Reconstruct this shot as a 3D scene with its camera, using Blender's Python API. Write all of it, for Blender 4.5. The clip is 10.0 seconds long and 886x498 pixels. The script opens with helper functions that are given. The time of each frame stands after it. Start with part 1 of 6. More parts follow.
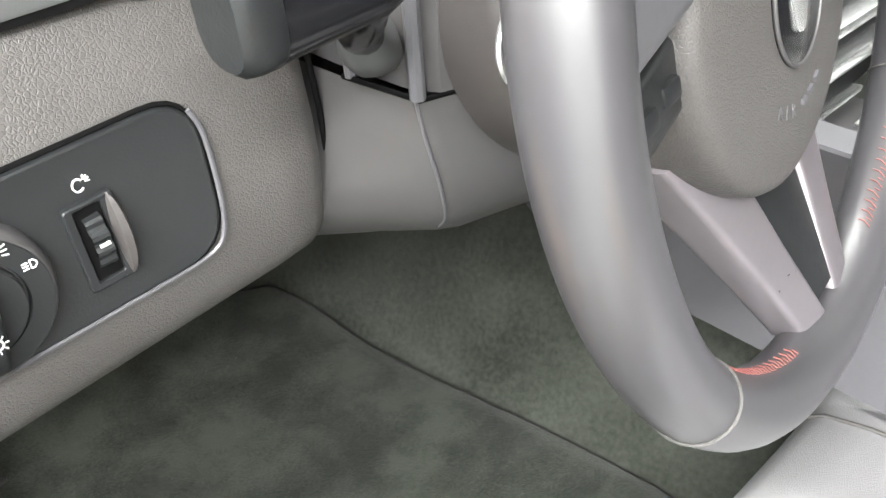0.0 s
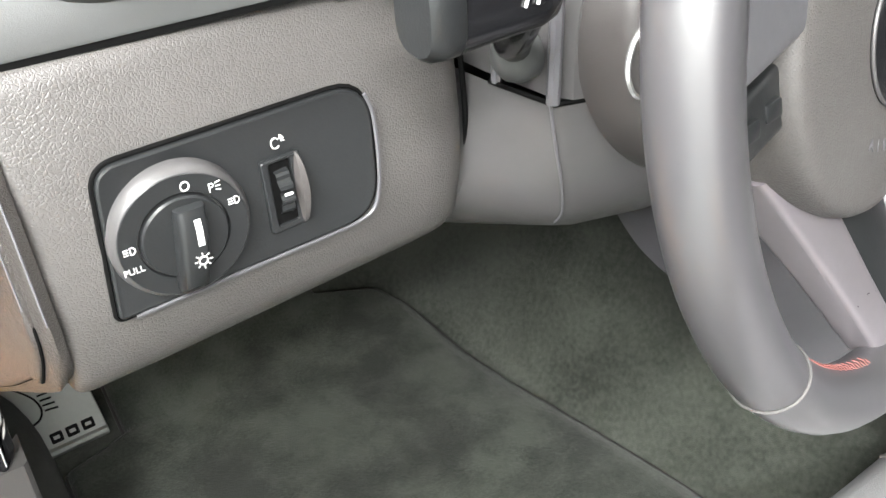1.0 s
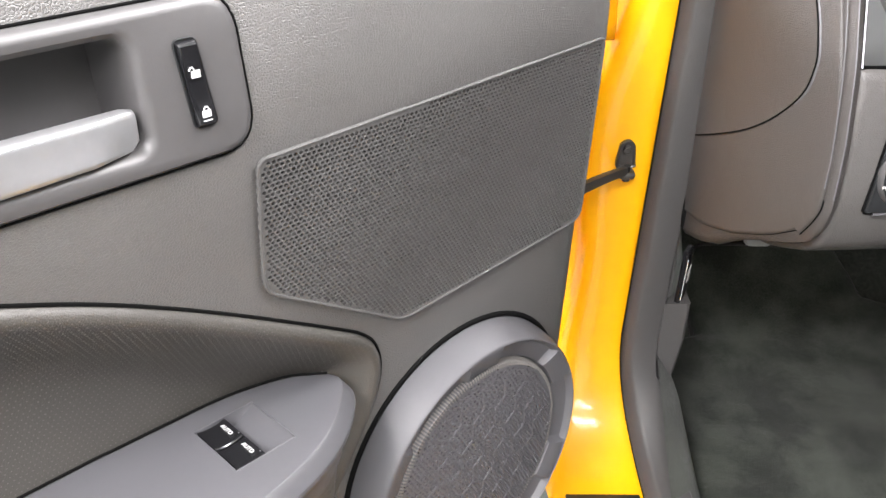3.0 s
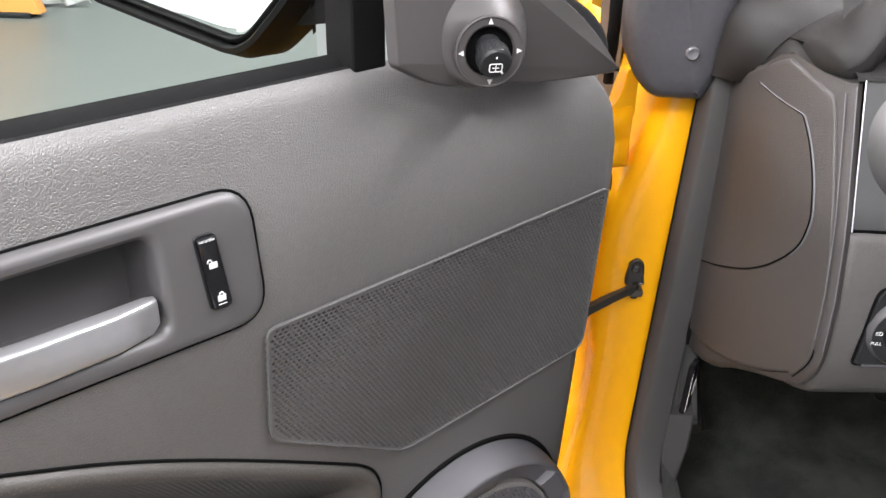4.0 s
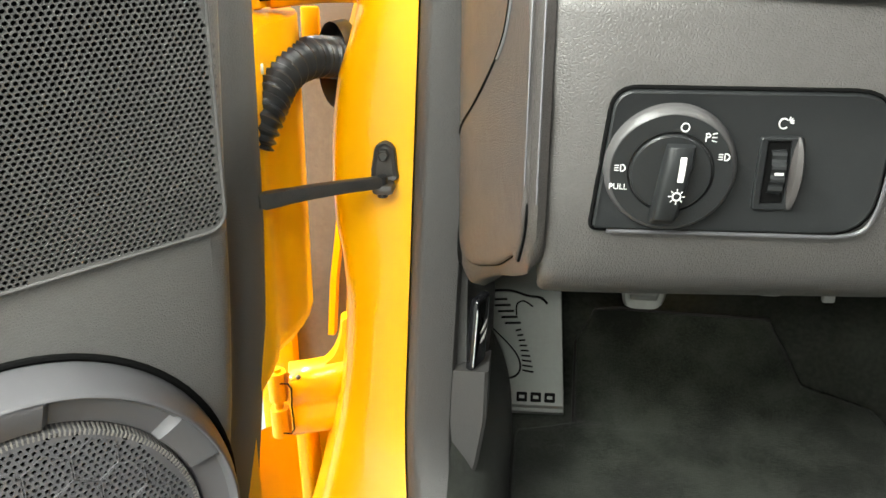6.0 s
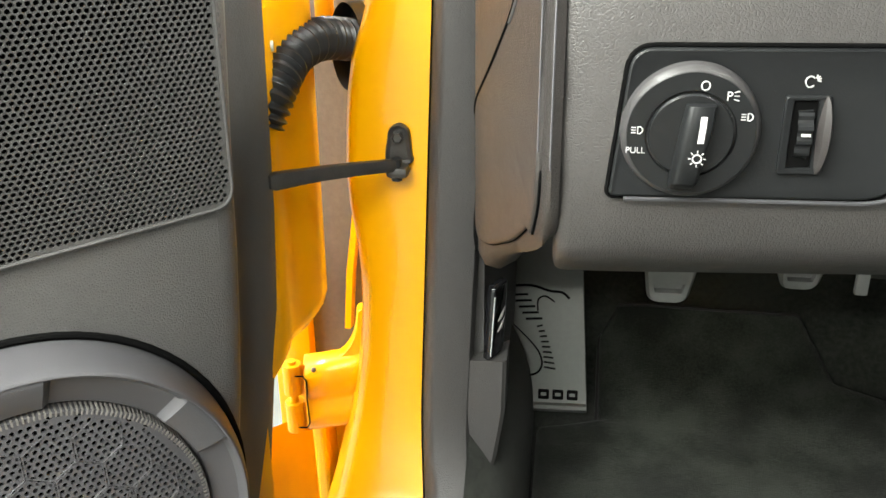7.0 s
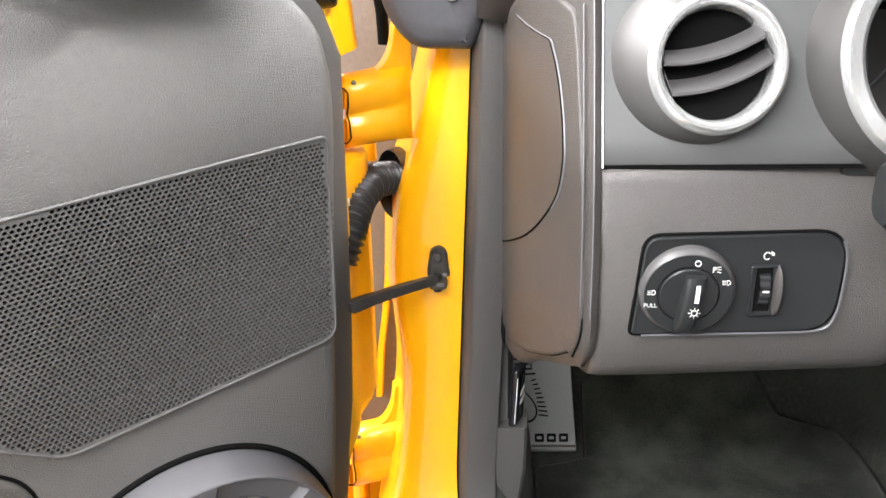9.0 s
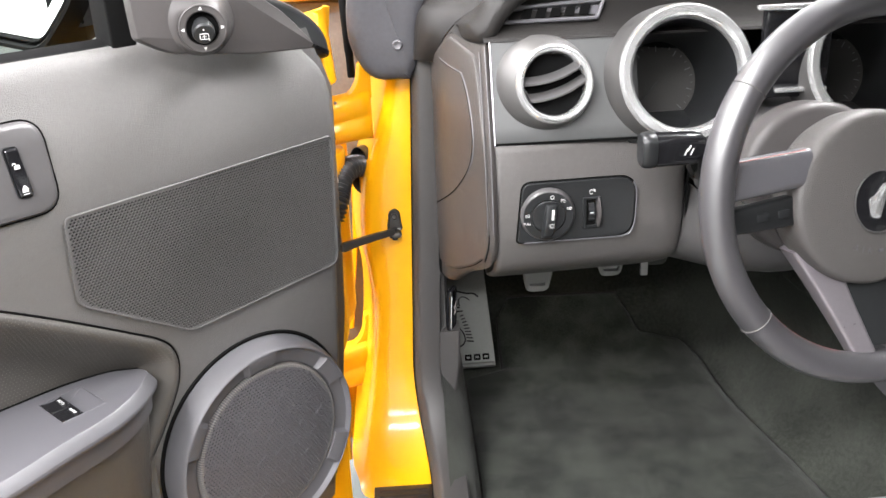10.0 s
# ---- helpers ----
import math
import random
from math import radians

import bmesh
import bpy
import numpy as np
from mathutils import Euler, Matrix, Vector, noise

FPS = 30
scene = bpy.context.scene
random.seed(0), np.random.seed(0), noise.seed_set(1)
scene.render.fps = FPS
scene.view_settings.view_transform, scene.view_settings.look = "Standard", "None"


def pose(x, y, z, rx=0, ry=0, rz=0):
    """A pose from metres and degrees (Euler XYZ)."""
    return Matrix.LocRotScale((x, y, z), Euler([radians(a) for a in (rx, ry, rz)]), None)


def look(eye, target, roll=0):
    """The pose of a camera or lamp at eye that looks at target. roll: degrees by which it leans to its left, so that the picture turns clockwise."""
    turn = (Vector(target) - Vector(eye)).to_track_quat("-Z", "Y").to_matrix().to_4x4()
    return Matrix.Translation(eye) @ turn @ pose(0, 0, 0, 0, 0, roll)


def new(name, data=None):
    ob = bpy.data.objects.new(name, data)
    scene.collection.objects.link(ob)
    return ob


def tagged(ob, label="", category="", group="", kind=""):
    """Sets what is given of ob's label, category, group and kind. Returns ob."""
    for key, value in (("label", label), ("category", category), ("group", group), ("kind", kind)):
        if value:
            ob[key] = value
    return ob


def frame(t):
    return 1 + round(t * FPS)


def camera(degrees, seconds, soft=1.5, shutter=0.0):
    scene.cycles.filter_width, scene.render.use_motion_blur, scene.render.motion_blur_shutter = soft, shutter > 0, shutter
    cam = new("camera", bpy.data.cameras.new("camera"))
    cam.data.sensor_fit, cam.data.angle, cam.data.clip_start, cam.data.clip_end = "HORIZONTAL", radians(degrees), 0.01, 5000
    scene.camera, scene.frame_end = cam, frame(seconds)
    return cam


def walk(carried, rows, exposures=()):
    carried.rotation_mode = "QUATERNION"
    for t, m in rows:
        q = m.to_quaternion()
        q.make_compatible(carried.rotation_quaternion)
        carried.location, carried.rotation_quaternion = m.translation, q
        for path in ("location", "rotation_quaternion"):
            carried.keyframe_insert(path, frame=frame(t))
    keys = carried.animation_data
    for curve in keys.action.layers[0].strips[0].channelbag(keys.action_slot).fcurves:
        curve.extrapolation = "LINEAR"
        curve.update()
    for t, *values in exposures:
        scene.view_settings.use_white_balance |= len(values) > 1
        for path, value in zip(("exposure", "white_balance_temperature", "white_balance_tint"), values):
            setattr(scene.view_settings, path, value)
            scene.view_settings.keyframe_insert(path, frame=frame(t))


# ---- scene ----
from mathutils.geometry import delaunay_2d_cdt

cam = camera(53.7, 10.0)
PATH = [
    (0, (0.014, 0.023, 0.895), (1.032, 1.279, -0.281), -6.3),
    (0.5, (0.007, 0.018, 0.895), (0.973, 1.351, -0.241), -4.4),
    (1, (-0.041, -0.021, 0.907), (0.859, 1.401, -0.174), -3.9),
    (1.5, (-0.153, -0.067, 0.945), (0.509, 1.49, -0.12), -4.8),
    (2, (-0.275, -0.162, 0.957), (0.107, 1.518, -0.059), -2.7),
    (2.5, (-0.324, -0.25, 0.964), (-0.196, 1.48, -0.032), -1.6),
    (3, (-0.318, -0.299, 0.998), (-0.333, 1.443, 0.015), -0.1),
    (3.2, (-0.312, -0.304, 1.029), (-0.355, 1.438, 0.046), 0.4),
    (4.3, (-0.282, -0.283, 1.097), (-0.396, 1.492, 0.183), 1.0),
    (4.5, (-0.274, -0.275, 1.083), (-0.386, 1.503, 0.175), 1.0),
    (5, (-0.253, -0.27, 1.03), (-0.369, 1.515, 0.136), 0.9),
    (5.5, (-0.152, -0.129, 0.861), (-0.286, 1.672, 0.003), 0.6),
    (6, (-0.025, -0.095, 0.856), (-0.231, 1.716, 0.033), 0.1),
    (6.2, (-0.005, -0.088, 0.86), (-0.243, 1.722, 0.043), -0.2),
    (7.3, (-0.038, -0.086, 0.814), (-0.308, 1.735, 0.031), -0.8),
    (7.5, (-0.063, -0.071, 0.808), (-0.327, 1.755, 0.036), -1.0),
    (8, (-0.097, -0.059, 0.865), (-0.345, 1.775, 0.108), -1.1),
    (8.5, (-0.101, -0.116, 0.931), (-0.295, 1.719, 0.158), -1.3),
    (9, (-0.087, -0.211, 0.972), (-0.206, 1.625, 0.186), -1.5),
    (9.5, (-0.076, -0.38, 1.027), (-0.112, 1.463, 0.251), -1.8),
    (10, (-0.117, -0.608, 1.063), (-0.047, 1.24, 0.303), -2.6),
]
EXPOSURES = [(0.0, 0.50, 6450, 10), (1.0, 0.52, 6450, 10), (1.5, 0.46, 6450, 11), (1.9, 0.12, 6450, 12), (2.5, -0.25, 6450, 16), (3.2, -0.2, 6450, 15), (4.3, -1.08, 6300, 17), (5.0, -0.95, 6350, 15), (5.5, -0.35, 6600, 9), (6.2, -0.12, 6600, 2), (7.5, -0.4, 6650, 7), (8.5, -0.4, 6500, 11), (9.0, -0.15, 6400, 14), (10.0, -0.25, 6400, 15)]
walk(cam, [(t, look(eye, target, roll)) for t, eye, target, roll in PATH], EXPOSURES)

# ---- light: a showroom hall with rows of ceiling lamps ----
world = bpy.data.worlds.new("hall_air")
scene.world = world
world.use_nodes = True
world.node_tree.nodes["Background"].inputs["Color"].default_value = (0.9, 0.95, 1.0, 1)
world.node_tree.nodes["Background"].inputs["Strength"].default_value = 0.25


def lamp(name, place, target, size_x, size_y, watts, colour=(1.0, 1.0, 0.98)):
    data = bpy.data.lights.new(name, "AREA")
    data.shape, data.size, data.size_y, data.energy, data.color = "RECTANGLE", size_x, size_y, watts, colour
    ob = new(name, data)
    ob.matrix_world = look(place, target)
    return ob


lamp("ceiling_lamp", (-1.6, -0.9, 3.55), (-1.6, -0.9, 0), 0.4, 5.0, 700)
lamp("ceiling_lamp", (-3.9, -0.9, 3.55), (-3.9, -0.9, 0), 0.4, 5.0, 900)
lamp("ceiling_lamp", (1.9, 1.0, 3.55), (1.9, 1.0, 0), 0.4, 4.5, 1000)
lamp("ceiling_lamp", (-1.2, 4.2, 3.55), (-1.2, 4.2, 0), 5.0, 0.4, 480)
lamp("ceiling_lamp", (-1.2, -5.0, 3.55), (-1.2, -5.0, 0), 5.0, 0.5, 600)
lamp("ceiling_lamp", (-1.2, -2.9, 3.55), (-1.2, -2.9, 0), 5.0, 0.5, 640)


# ---- materials ----
def material(name, colour, rough=0.5, metal=0.0, grain=0.0, scale=400.0, kind="noise", vary=0.12, big=9.0, coat=0.0,
             sheen=0.0, spec=0.5, rough_vary=0.06, span=0.2, fine=0.5, coat_rough=0.06):
    """A surface with fine relief (grain, at a scale per metre) and a coarse drift of colour and gloss."""
    m = bpy.data.materials.new(name)
    m.use_nodes = True
    nodes, links = m.node_tree.nodes, m.node_tree.links
    b = nodes["Principled BSDF"]
    b.inputs["Metallic"].default_value = metal
    b.inputs["Specular IOR Level"].default_value = spec
    b.inputs["Coat Weight"].default_value = coat
    b.inputs["Coat Roughness"].default_value = coat_rough
    b.inputs["Sheen Weight"].default_value = sheen
    co = nodes.new("ShaderNodeTexCoord")
    n1 = nodes.new("ShaderNodeTexNoise")
    n1.inputs["Scale"].default_value, n1.inputs["Detail"].default_value = big, 5
    links.new(co.outputs["Object"], n1.inputs["Vector"])
    n2 = nodes.new("ShaderNodeTexNoise")
    n2.inputs["Scale"].default_value, n2.inputs["Detail"].default_value = big * 23, 4
    links.new(co.outputs["Object"], n2.inputs["Vector"])
    mix = nodes.new("ShaderNodeMath")
    mix.operation = "MULTIPLY_ADD"
    mix.inputs[1].default_value = fine
    links.new(n2.outputs["Fac"], mix.inputs[0])
    half = nodes.new("ShaderNodeMath")
    half.operation = "MULTIPLY"
    half.inputs[1].default_value = 1 - fine
    links.new(n1.outputs["Fac"], half.inputs[0])
    links.new(half.outputs[0], mix.inputs[2])
    ramp = nodes.new("ShaderNodeValToRGB")
    ramp.color_ramp.elements[0].position, ramp.color_ramp.elements[1].position = 0.5 - span, 0.5 + span
    ramp.color_ramp.elements[0].color = (*[c * (1 - vary) for c in colour], 1)
    ramp.color_ramp.elements[1].color = (*[min(1, c * (1 + vary)) for c in colour], 1)
    links.new(mix.outputs[0], ramp.inputs["Fac"])
    links.new(ramp.outputs["Color"], b.inputs["Base Color"])
    rr = nodes.new("ShaderNodeMapRange")
    rr.inputs["To Min"].default_value, rr.inputs["To Max"].default_value = max(0.02, rough - rough_vary), min(1, rough + rough_vary)
    rr.inputs["From Min"].default_value, rr.inputs["From Max"].default_value = 0.3, 0.7
    links.new(mix.outputs[0], rr.inputs["Value"])
    links.new(rr.outputs["Result"], b.inputs["Roughness"])
    if grain:
        if kind == "leather":
            g = nodes.new("ShaderNodeTexVoronoi")
            g.feature = "DISTANCE_TO_EDGE"
            g.inputs["Scale"].default_value = scale
            warp = nodes.new("ShaderNodeTexNoise")
            warp.inputs["Scale"].default_value, warp.inputs["Detail"].default_value = scale * 0.7, 3
            links.new(co.outputs["Object"], warp.inputs["Vector"])
            add = nodes.new("ShaderNodeVectorMath")
            add.operation = "MULTIPLY_ADD"
            add.inputs[1].default_value = (1.0 / scale,) * 3
            links.new(warp.outputs["Color"], add.inputs[0])
            links.new(co.outputs["Object"], add.inputs[2])
            links.new(add.outputs[0], g.inputs["Vector"])
            crease = nodes.new("ShaderNodeMapRange")
            crease.interpolation_type = "SMOOTHSTEP"
            crease.inputs["From Max"].default_value = 0.22
            links.new(g.outputs["Distance"], crease.inputs["Value"])
            fold = nodes.new("ShaderNodeTexNoise")
            fold.inputs["Scale"].default_value, fold.inputs["Detail"].default_value = scale * 0.4, 3
            links.new(co.outputs["Object"], fold.inputs["Vector"])
            both = nodes.new("ShaderNodeMath")
            both.operation = "MULTIPLY_ADD"
            both.inputs[1].default_value = 0.7
            links.new(fold.outputs["Fac"], both.inputs[0])
            links.new(crease.outputs["Result"], both.inputs[2])
            out = both.outputs[0]
        else:
            g = nodes.new("ShaderNodeTexNoise")
            g.inputs["Scale"].default_value, g.inputs["Detail"].default_value = scale, 3
            links.new(co.outputs["Object"], g.inputs["Vector"])
            out = g.outputs["Fac"]
        bump = nodes.new("ShaderNodeBump")
        bump.inputs["Strength"].default_value, bump.inputs["Distance"].default_value = grain, 0.0004 if kind == "leather" else 0.001
        links.new(out, bump.inputs["Height"])
        links.new(bump.outputs["Normal"], b.inputs["Normal"])
    return m


VINYL = material("grained_vinyl", (0.080, 0.0762, 0.0732), 0.43, grain=0.62, scale=560, kind="leather", vary=0.12, spec=0.75)
PLASTIC = material("grained_plastic", (0.074, 0.0715, 0.0700), 0.46, grain=0.45, scale=900, vary=0.08, spec=0.35)
KNEE = material("dash_vinyl", (0.069, 0.0645, 0.0618), 0.44, grain=0.44, scale=540, kind="leather", vary=0.10, spec=0.42)
ENDVINYL = material("end_panel_vinyl", (0.042, 0.0375, 0.0350), 0.40, grain=0.5, scale=600, kind="leather", vary=0.1, spec=0.5)
TRIMDARK = material("opening_trim_plastic", (0.047, 0.045, 0.044), 0.46, grain=0.45, scale=900, vary=0.08, spec=0.35)
SMOOTH = material("soft_plastic", (0.058, 0.0555, 0.056), 0.40, grain=0.08, scale=1200, vary=0.06)
SWITCHGREY = material("grey_satin_plastic", (0.085, 0.083, 0.090), 0.4, grain=0.08, scale=1500, vary=0.06)
PODGREY = material("speaker_plastic", (0.071, 0.069, 0.0745), 0.54, grain=0.2, scale=1300, vary=0.07)
BLACK = material("black_plastic", (0.013, 0.0138, 0.0145), 0.36, grain=0.1, scale=900, vary=0.1, spec=0.35)
GLOSS = material("gloss_black", (0.008, 0.008, 0.009), 0.16, vary=0.05)
ARMREST = material("armrest_plastic", (0.072, 0.0705, 0.0765), 0.42, grain=0.08, scale=1500, vary=0.06)
PADBLACK = material("black_pad_vinyl", (0.015, 0.0138, 0.0130), 0.5, grain=0.3, scale=620, kind="leather", vary=0.08, spec=0.22)
SAIL_VINYL = material("sail_plastic", (0.047, 0.043, 0.042), 0.42, grain=0.12, scale=1200, vary=0.06, spec=0.35)
RUBBER = material("black_rubber", (0.006, 0.006, 0.006), 0.75, grain=0.2, scale=700, vary=0.15, spec=0.06)
BOOTRUBBER = material("shiny_rubber", (0.020, 0.021, 0.022), 0.36, grain=0.05, scale=700, vary=0.15, spec=0.5)
PEDALMETAL = material("pale_pedal_metal", (0.36, 0.36, 0.345), 0.45, metal=0.25, vary=0.08)
GAP = material("dark_gap", (0.004, 0.004, 0.004), 0.8, vary=0.05, spec=0.04)
YELLOW = material("yellow_paint", (0.84, 0.388, 0.001), 0.36, vary=0.03, coat=0.6, coat_rough=0.13, spec=0.3, big=4, rough_vary=0.03)
CARPET = material("carpet", (0.0280, 0.0305, 0.0252), 0.95, grain=1.0, scale=1100, vary=0.50, big=8, span=0.12, fine=0.35, sheen=0.12, spec=0.05)
MAT = material("mat_pile", (0.0212, 0.0238, 0.0192), 0.95, grain=1.0, scale=800, vary=0.50, big=17, span=0.10, fine=0.3, sheen=0.12, spec=0.05)
LEATHER = material("smooth_leather", (0.16, 0.157, 0.16), 0.36, grain=0.35, scale=520, kind="leather", vary=0.06)
RIMSKIN = material("wheel_leather", (0.042, 0.0400, 0.0430), 0.36, vary=0.03, rough_vary=0.0, spec=0.9, coat=0.3, coat_rough=0.40)
INSERT = material("perforated_leather", (0.054, 0.050, 0.045), 0.45, grain=0.3, scale=600, kind="leather", vary=0.1)
METALTRIM = material("dark_metal_trim", (0.070, 0.0715, 0.0710), 0.48, metal=0.35, grain=0.12, scale=1800, vary=0.05)
SILVER = material("satin_silver", (0.92, 0.92, 0.915), 0.24, metal=0.85, vary=0.01, rough_vary=0.01)
CONE = material("satin_grey_metal", (0.085, 0.082, 0.080), 0.46, metal=0.5, vary=0.04, rough_vary=0.02)
DULLSTEEL = material("dusty_black_steel", (0.055, 0.052, 0.048), 0.45, metal=0.3, vary=0.35, big=60, rough_vary=0.1)
HANDLE = material("satin_chrome_handle", (0.52, 0.52, 0.53), 0.30, metal=0.8, rough_vary=0.02, vary=0.05)
SPOKE = material("painted_spoke", (0.22, 0.20, 0.215), 0.33, metal=0.6, vary=0.05)
STEEL = material("brushed_steel", (0.135, 0.138, 0.13), 0.45, metal=0.7, grain=0.1, scale=900, vary=0.08)
CLOTH = material("white_cloth", (0.42, 0.43, 0.43), 0.8, vary=0.1, big=6)
WHITE = material("white_print", (0.52, 0.52, 0.51), 0.5, vary=0.03)
RED = material("red_thread", (0.25, 0.09, 0.08), 0.6, grain=0.3, scale=3000, vary=0.15)
GREYTHREAD = material("grey_thread", (0.065, 0.062, 0.060), 0.7, vary=0.1)
DOTGREY = material("pale_grey", (0.15, 0.14, 0.13), 0.6, vary=0.1)
FELT = material("moulded_cover", (0.043, 0.0425, 0.047), 0.42, grain=0.15, scale=60, vary=0.15, spec=0.3)
LINING = material("dark_lining", (0.032, 0.031, 0.029), 0.9, grain=0.3, scale=500, vary=0.1)
UNDERSEAL = material("underbody_coating", (0.12, 0.10, 0.085), 0.75, grain=0.4, scale=200, vary=0.2)
FLOORMAT = material("hall_floor_paint", (0.105, 0.118, 0.110), 0.45, vary=0.08, big=1.5)
WALLMAT = material("hall_wall_paint", (0.80, 0.81, 0.80), 0.7, grain=0.1, scale=150, vary=0.03, big=1.0)
CEILMAT = material("hall_ceiling_paint", (0.80, 0.81, 0.81), 0.8, vary=0.03, big=1.0)
ORANGE = material("orange_panel", (0.75, 0.33, 0.08), 0.5, vary=0.05)
MIRROR = material("mirror_silver", (0.93, 0.94, 0.93), 0.02, metal=1.0, vary=0.01, rough_vary=0.005)
GLASS = bpy.data.materials.new("tinted_glass")
GLASS.use_nodes = True
_b = GLASS.node_tree.nodes["Principled BSDF"]
_b.inputs["Base Color"].default_value = (0.80, 0.86, 0.82, 1)
_b.inputs["Transmission Weight"].default_value, _b.inputs["Roughness"].default_value, _b.inputs["IOR"].default_value = 1.0, 0.0, 1.02


# ---- mesh helpers ----
def part(name, bm, mat, parent=None, label="", sharp=38, kind=""):
    """Links a bmesh (or a ready mesh) as one object under a thing or a part."""
    if isinstance(bm, bpy.types.Mesh):
        me = bm
        me.name = name
    else:
        bmesh.ops.recalc_face_normals(bm, faces=bm.faces)
        me = bpy.data.meshes.new(name)
        bm.to_mesh(me)
        bm.free()
    if sharp:
        for p in me.polygons:
            p.use_smooth = True
        me.set_sharp_from_angle(angle=radians(sharp))
    me.materials.clear()
    me.materials.append(mat)
    ob = new(name, me)
    ob.parent = parent
    return tagged(ob, label=label, kind=kind)


def thing(name, label, category, matrix=None, group=""):
    ob = new(name)
    ob.empty_display_size = 0.05
    if matrix is not None:
        ob.matrix_world = matrix
    return tagged(ob, label=label, category=category, group=group)


def loft(rings, closed=True, cap0=False, cap1=False, bm=None):
    bm = bm or bmesh.new()
    vs = [[bm.verts.new(p) for p in ring] for ring in rings]
    for a, b in zip(vs, vs[1:]):
        n = len(a)
        for i in range(n if closed else n - 1):
            j = (i + 1) % n
            bm.faces.new((a[i], a[j], b[j], b[i]))
    if cap0:
        bm.faces.new(vs[0])
    if cap1:
        bm.faces.new(list(reversed(vs[-1])))
    return bm


def spline(points, per=6, closed=False):
    """Catmull-Rom through points of any dimension."""
    pts = [np.array(p, float) for p in points]
    n, out = len(pts), []
    for i in range(n if closed else n - 1):
        if closed:
            p0, p1, p2, p3 = pts[i - 1], pts[i], pts[(i + 1) % n], pts[(i + 2) % n]
        else:
            p0, p1, p2, p3 = pts[max(i - 1, 0)], pts[i], pts[i + 1], pts[min(i + 2, n - 1)]
        for k in range(per):
            t = k / per
            out.append(0.5 * (2 * p1 + (p2 - p0) * t + (2 * p0 - 5 * p1 + 4 * p2 - p3) * t * t + (3 * p1 - p0 - 3 * p2 + p3) * t**3))
    if not closed:
        out.append(pts[-1])
    return [tuple(p) for p in out]


def rounded(points, r, n=5):
    """A closed 2D outline with its corners rounded by r (one number, or one for each corner)."""
    out, m = [], len(points)
    for i in range(m):
        p, a, b = (Vector(points[k % m]) for k in (i, i - 1, i + 1))
        rad = r[i] if isinstance(r, (list, tuple)) else r
        da, db = (a - p), (b - p)
        cut = min(rad, da.length * 0.48, db.length * 0.48)
        s, e = p + da.normalized() * cut, p + db.normalized() * cut
        for k in range(n + 1):
            t = k / n
            out.append(tuple((1 - t) ** 2 * s + 2 * t * (1 - t) * p + t * t * e))
    return out


def rrect(x0, x1, y0, y1, r, n=5):
    return rounded([(x0, y0), (x1, y0), (x1, y1), (x0, y1)], r, n)


def inset(outline, d):
    """The 2D outline moved inwards by d."""
    pts = [Vector(p) for p in outline]
    area = sum(a.x * b.y - b.x * a.y for a, b in zip(pts, pts[1:] + pts[:1]))
    side, out, n = (1 if area > 0 else -1), [], len(pts)
    for i, p in enumerate(pts):
        e1, e2 = (p - pts[i - 1]), (pts[(i + 1) % n] - p)
        if e1.length < 1e-9:
            e1 = e2
        if e2.length < 1e-9:
            e2 = e1
        n1, n2 = Vector((-e1.y, e1.x)).normalized(), Vector((-e2.y, e2.x)).normalized()
        m = n1 + n2
        m = m.normalized() if m.length > 1e-6 else n1
        k = 1 / max(0.45, m.dot(n1))
        out.append(tuple(p + side * d * k * m))
    return out


def plate(outline, at, levels, cap0=False, bm=None):
    """Outline (2D), at(a, b, h) gives the place, levels are (inset, height) from the rim to the face, which is closed."""
    rings = [[at(*p, h) for p in (inset(outline, d) if d else outline)] for d, h in levels]
    return loft(rings, True, cap0, True, bm)


def tube(path, r, n=10, closed=False, bm=None, cap=True):
    """A round tube along a path; r: a radius, or one for each point."""
    pts = [Vector(p) for p in path]
    rs = r if isinstance(r, (list, tuple)) else [r] * len(pts)
    rings, up = [], None
    m = len(pts)
    for i, p in enumerate(pts):
        a, b = (pts[i - 1], pts[(i + 1) % m]) if closed else (pts[max(i - 1, 0)], pts[min(i + 1, m - 1)])
        d = (b - a).normalized()
        if up is None:
            up = d.orthogonal().normalized()
        up = (up - d * up.dot(d)).normalized()
        side = d.cross(up)
        rings.append([p + rs[i] * (math.cos(t) * up + math.sin(t) * side) for t in (2 * math.pi * k / n for k in range(n))])
    if closed:
        # the frame may have turned on its way round: line the last ring up with the first
        best = min(range(n), key=lambda s: sum((rings[-1][(k + s) % n] - rings[0][k]).length for k in range(n)))
        rings.append([rings[0][(k - best) % n] for k in range(n)])
        return loft(rings, True, bm=bm)
    return loft(rings, True, cap, cap, bm)


def turned(profile, at, n=48, arc=(0, 2 * math.pi)):
    """A lathed form: profile of (radius, height), at(a, b, h) maps it."""
    full = abs(arc[1] - arc[0] - 2 * math.pi) < 1e-6
    steps = n if full else n + 1
    angs = [arc[0] + (arc[1] - arc[0]) * k / n for k in range(steps)]
    rings = [[at(r * math.cos(a), r * math.sin(a), h) for a in angs] for r, h in profile]
    bm = loft(rings, full)
    if full and profile[-1][0] < 1e-5:
        bmesh.ops.remove_doubles(bm, verts=bm.verts, dist=1e-6)
    return bm


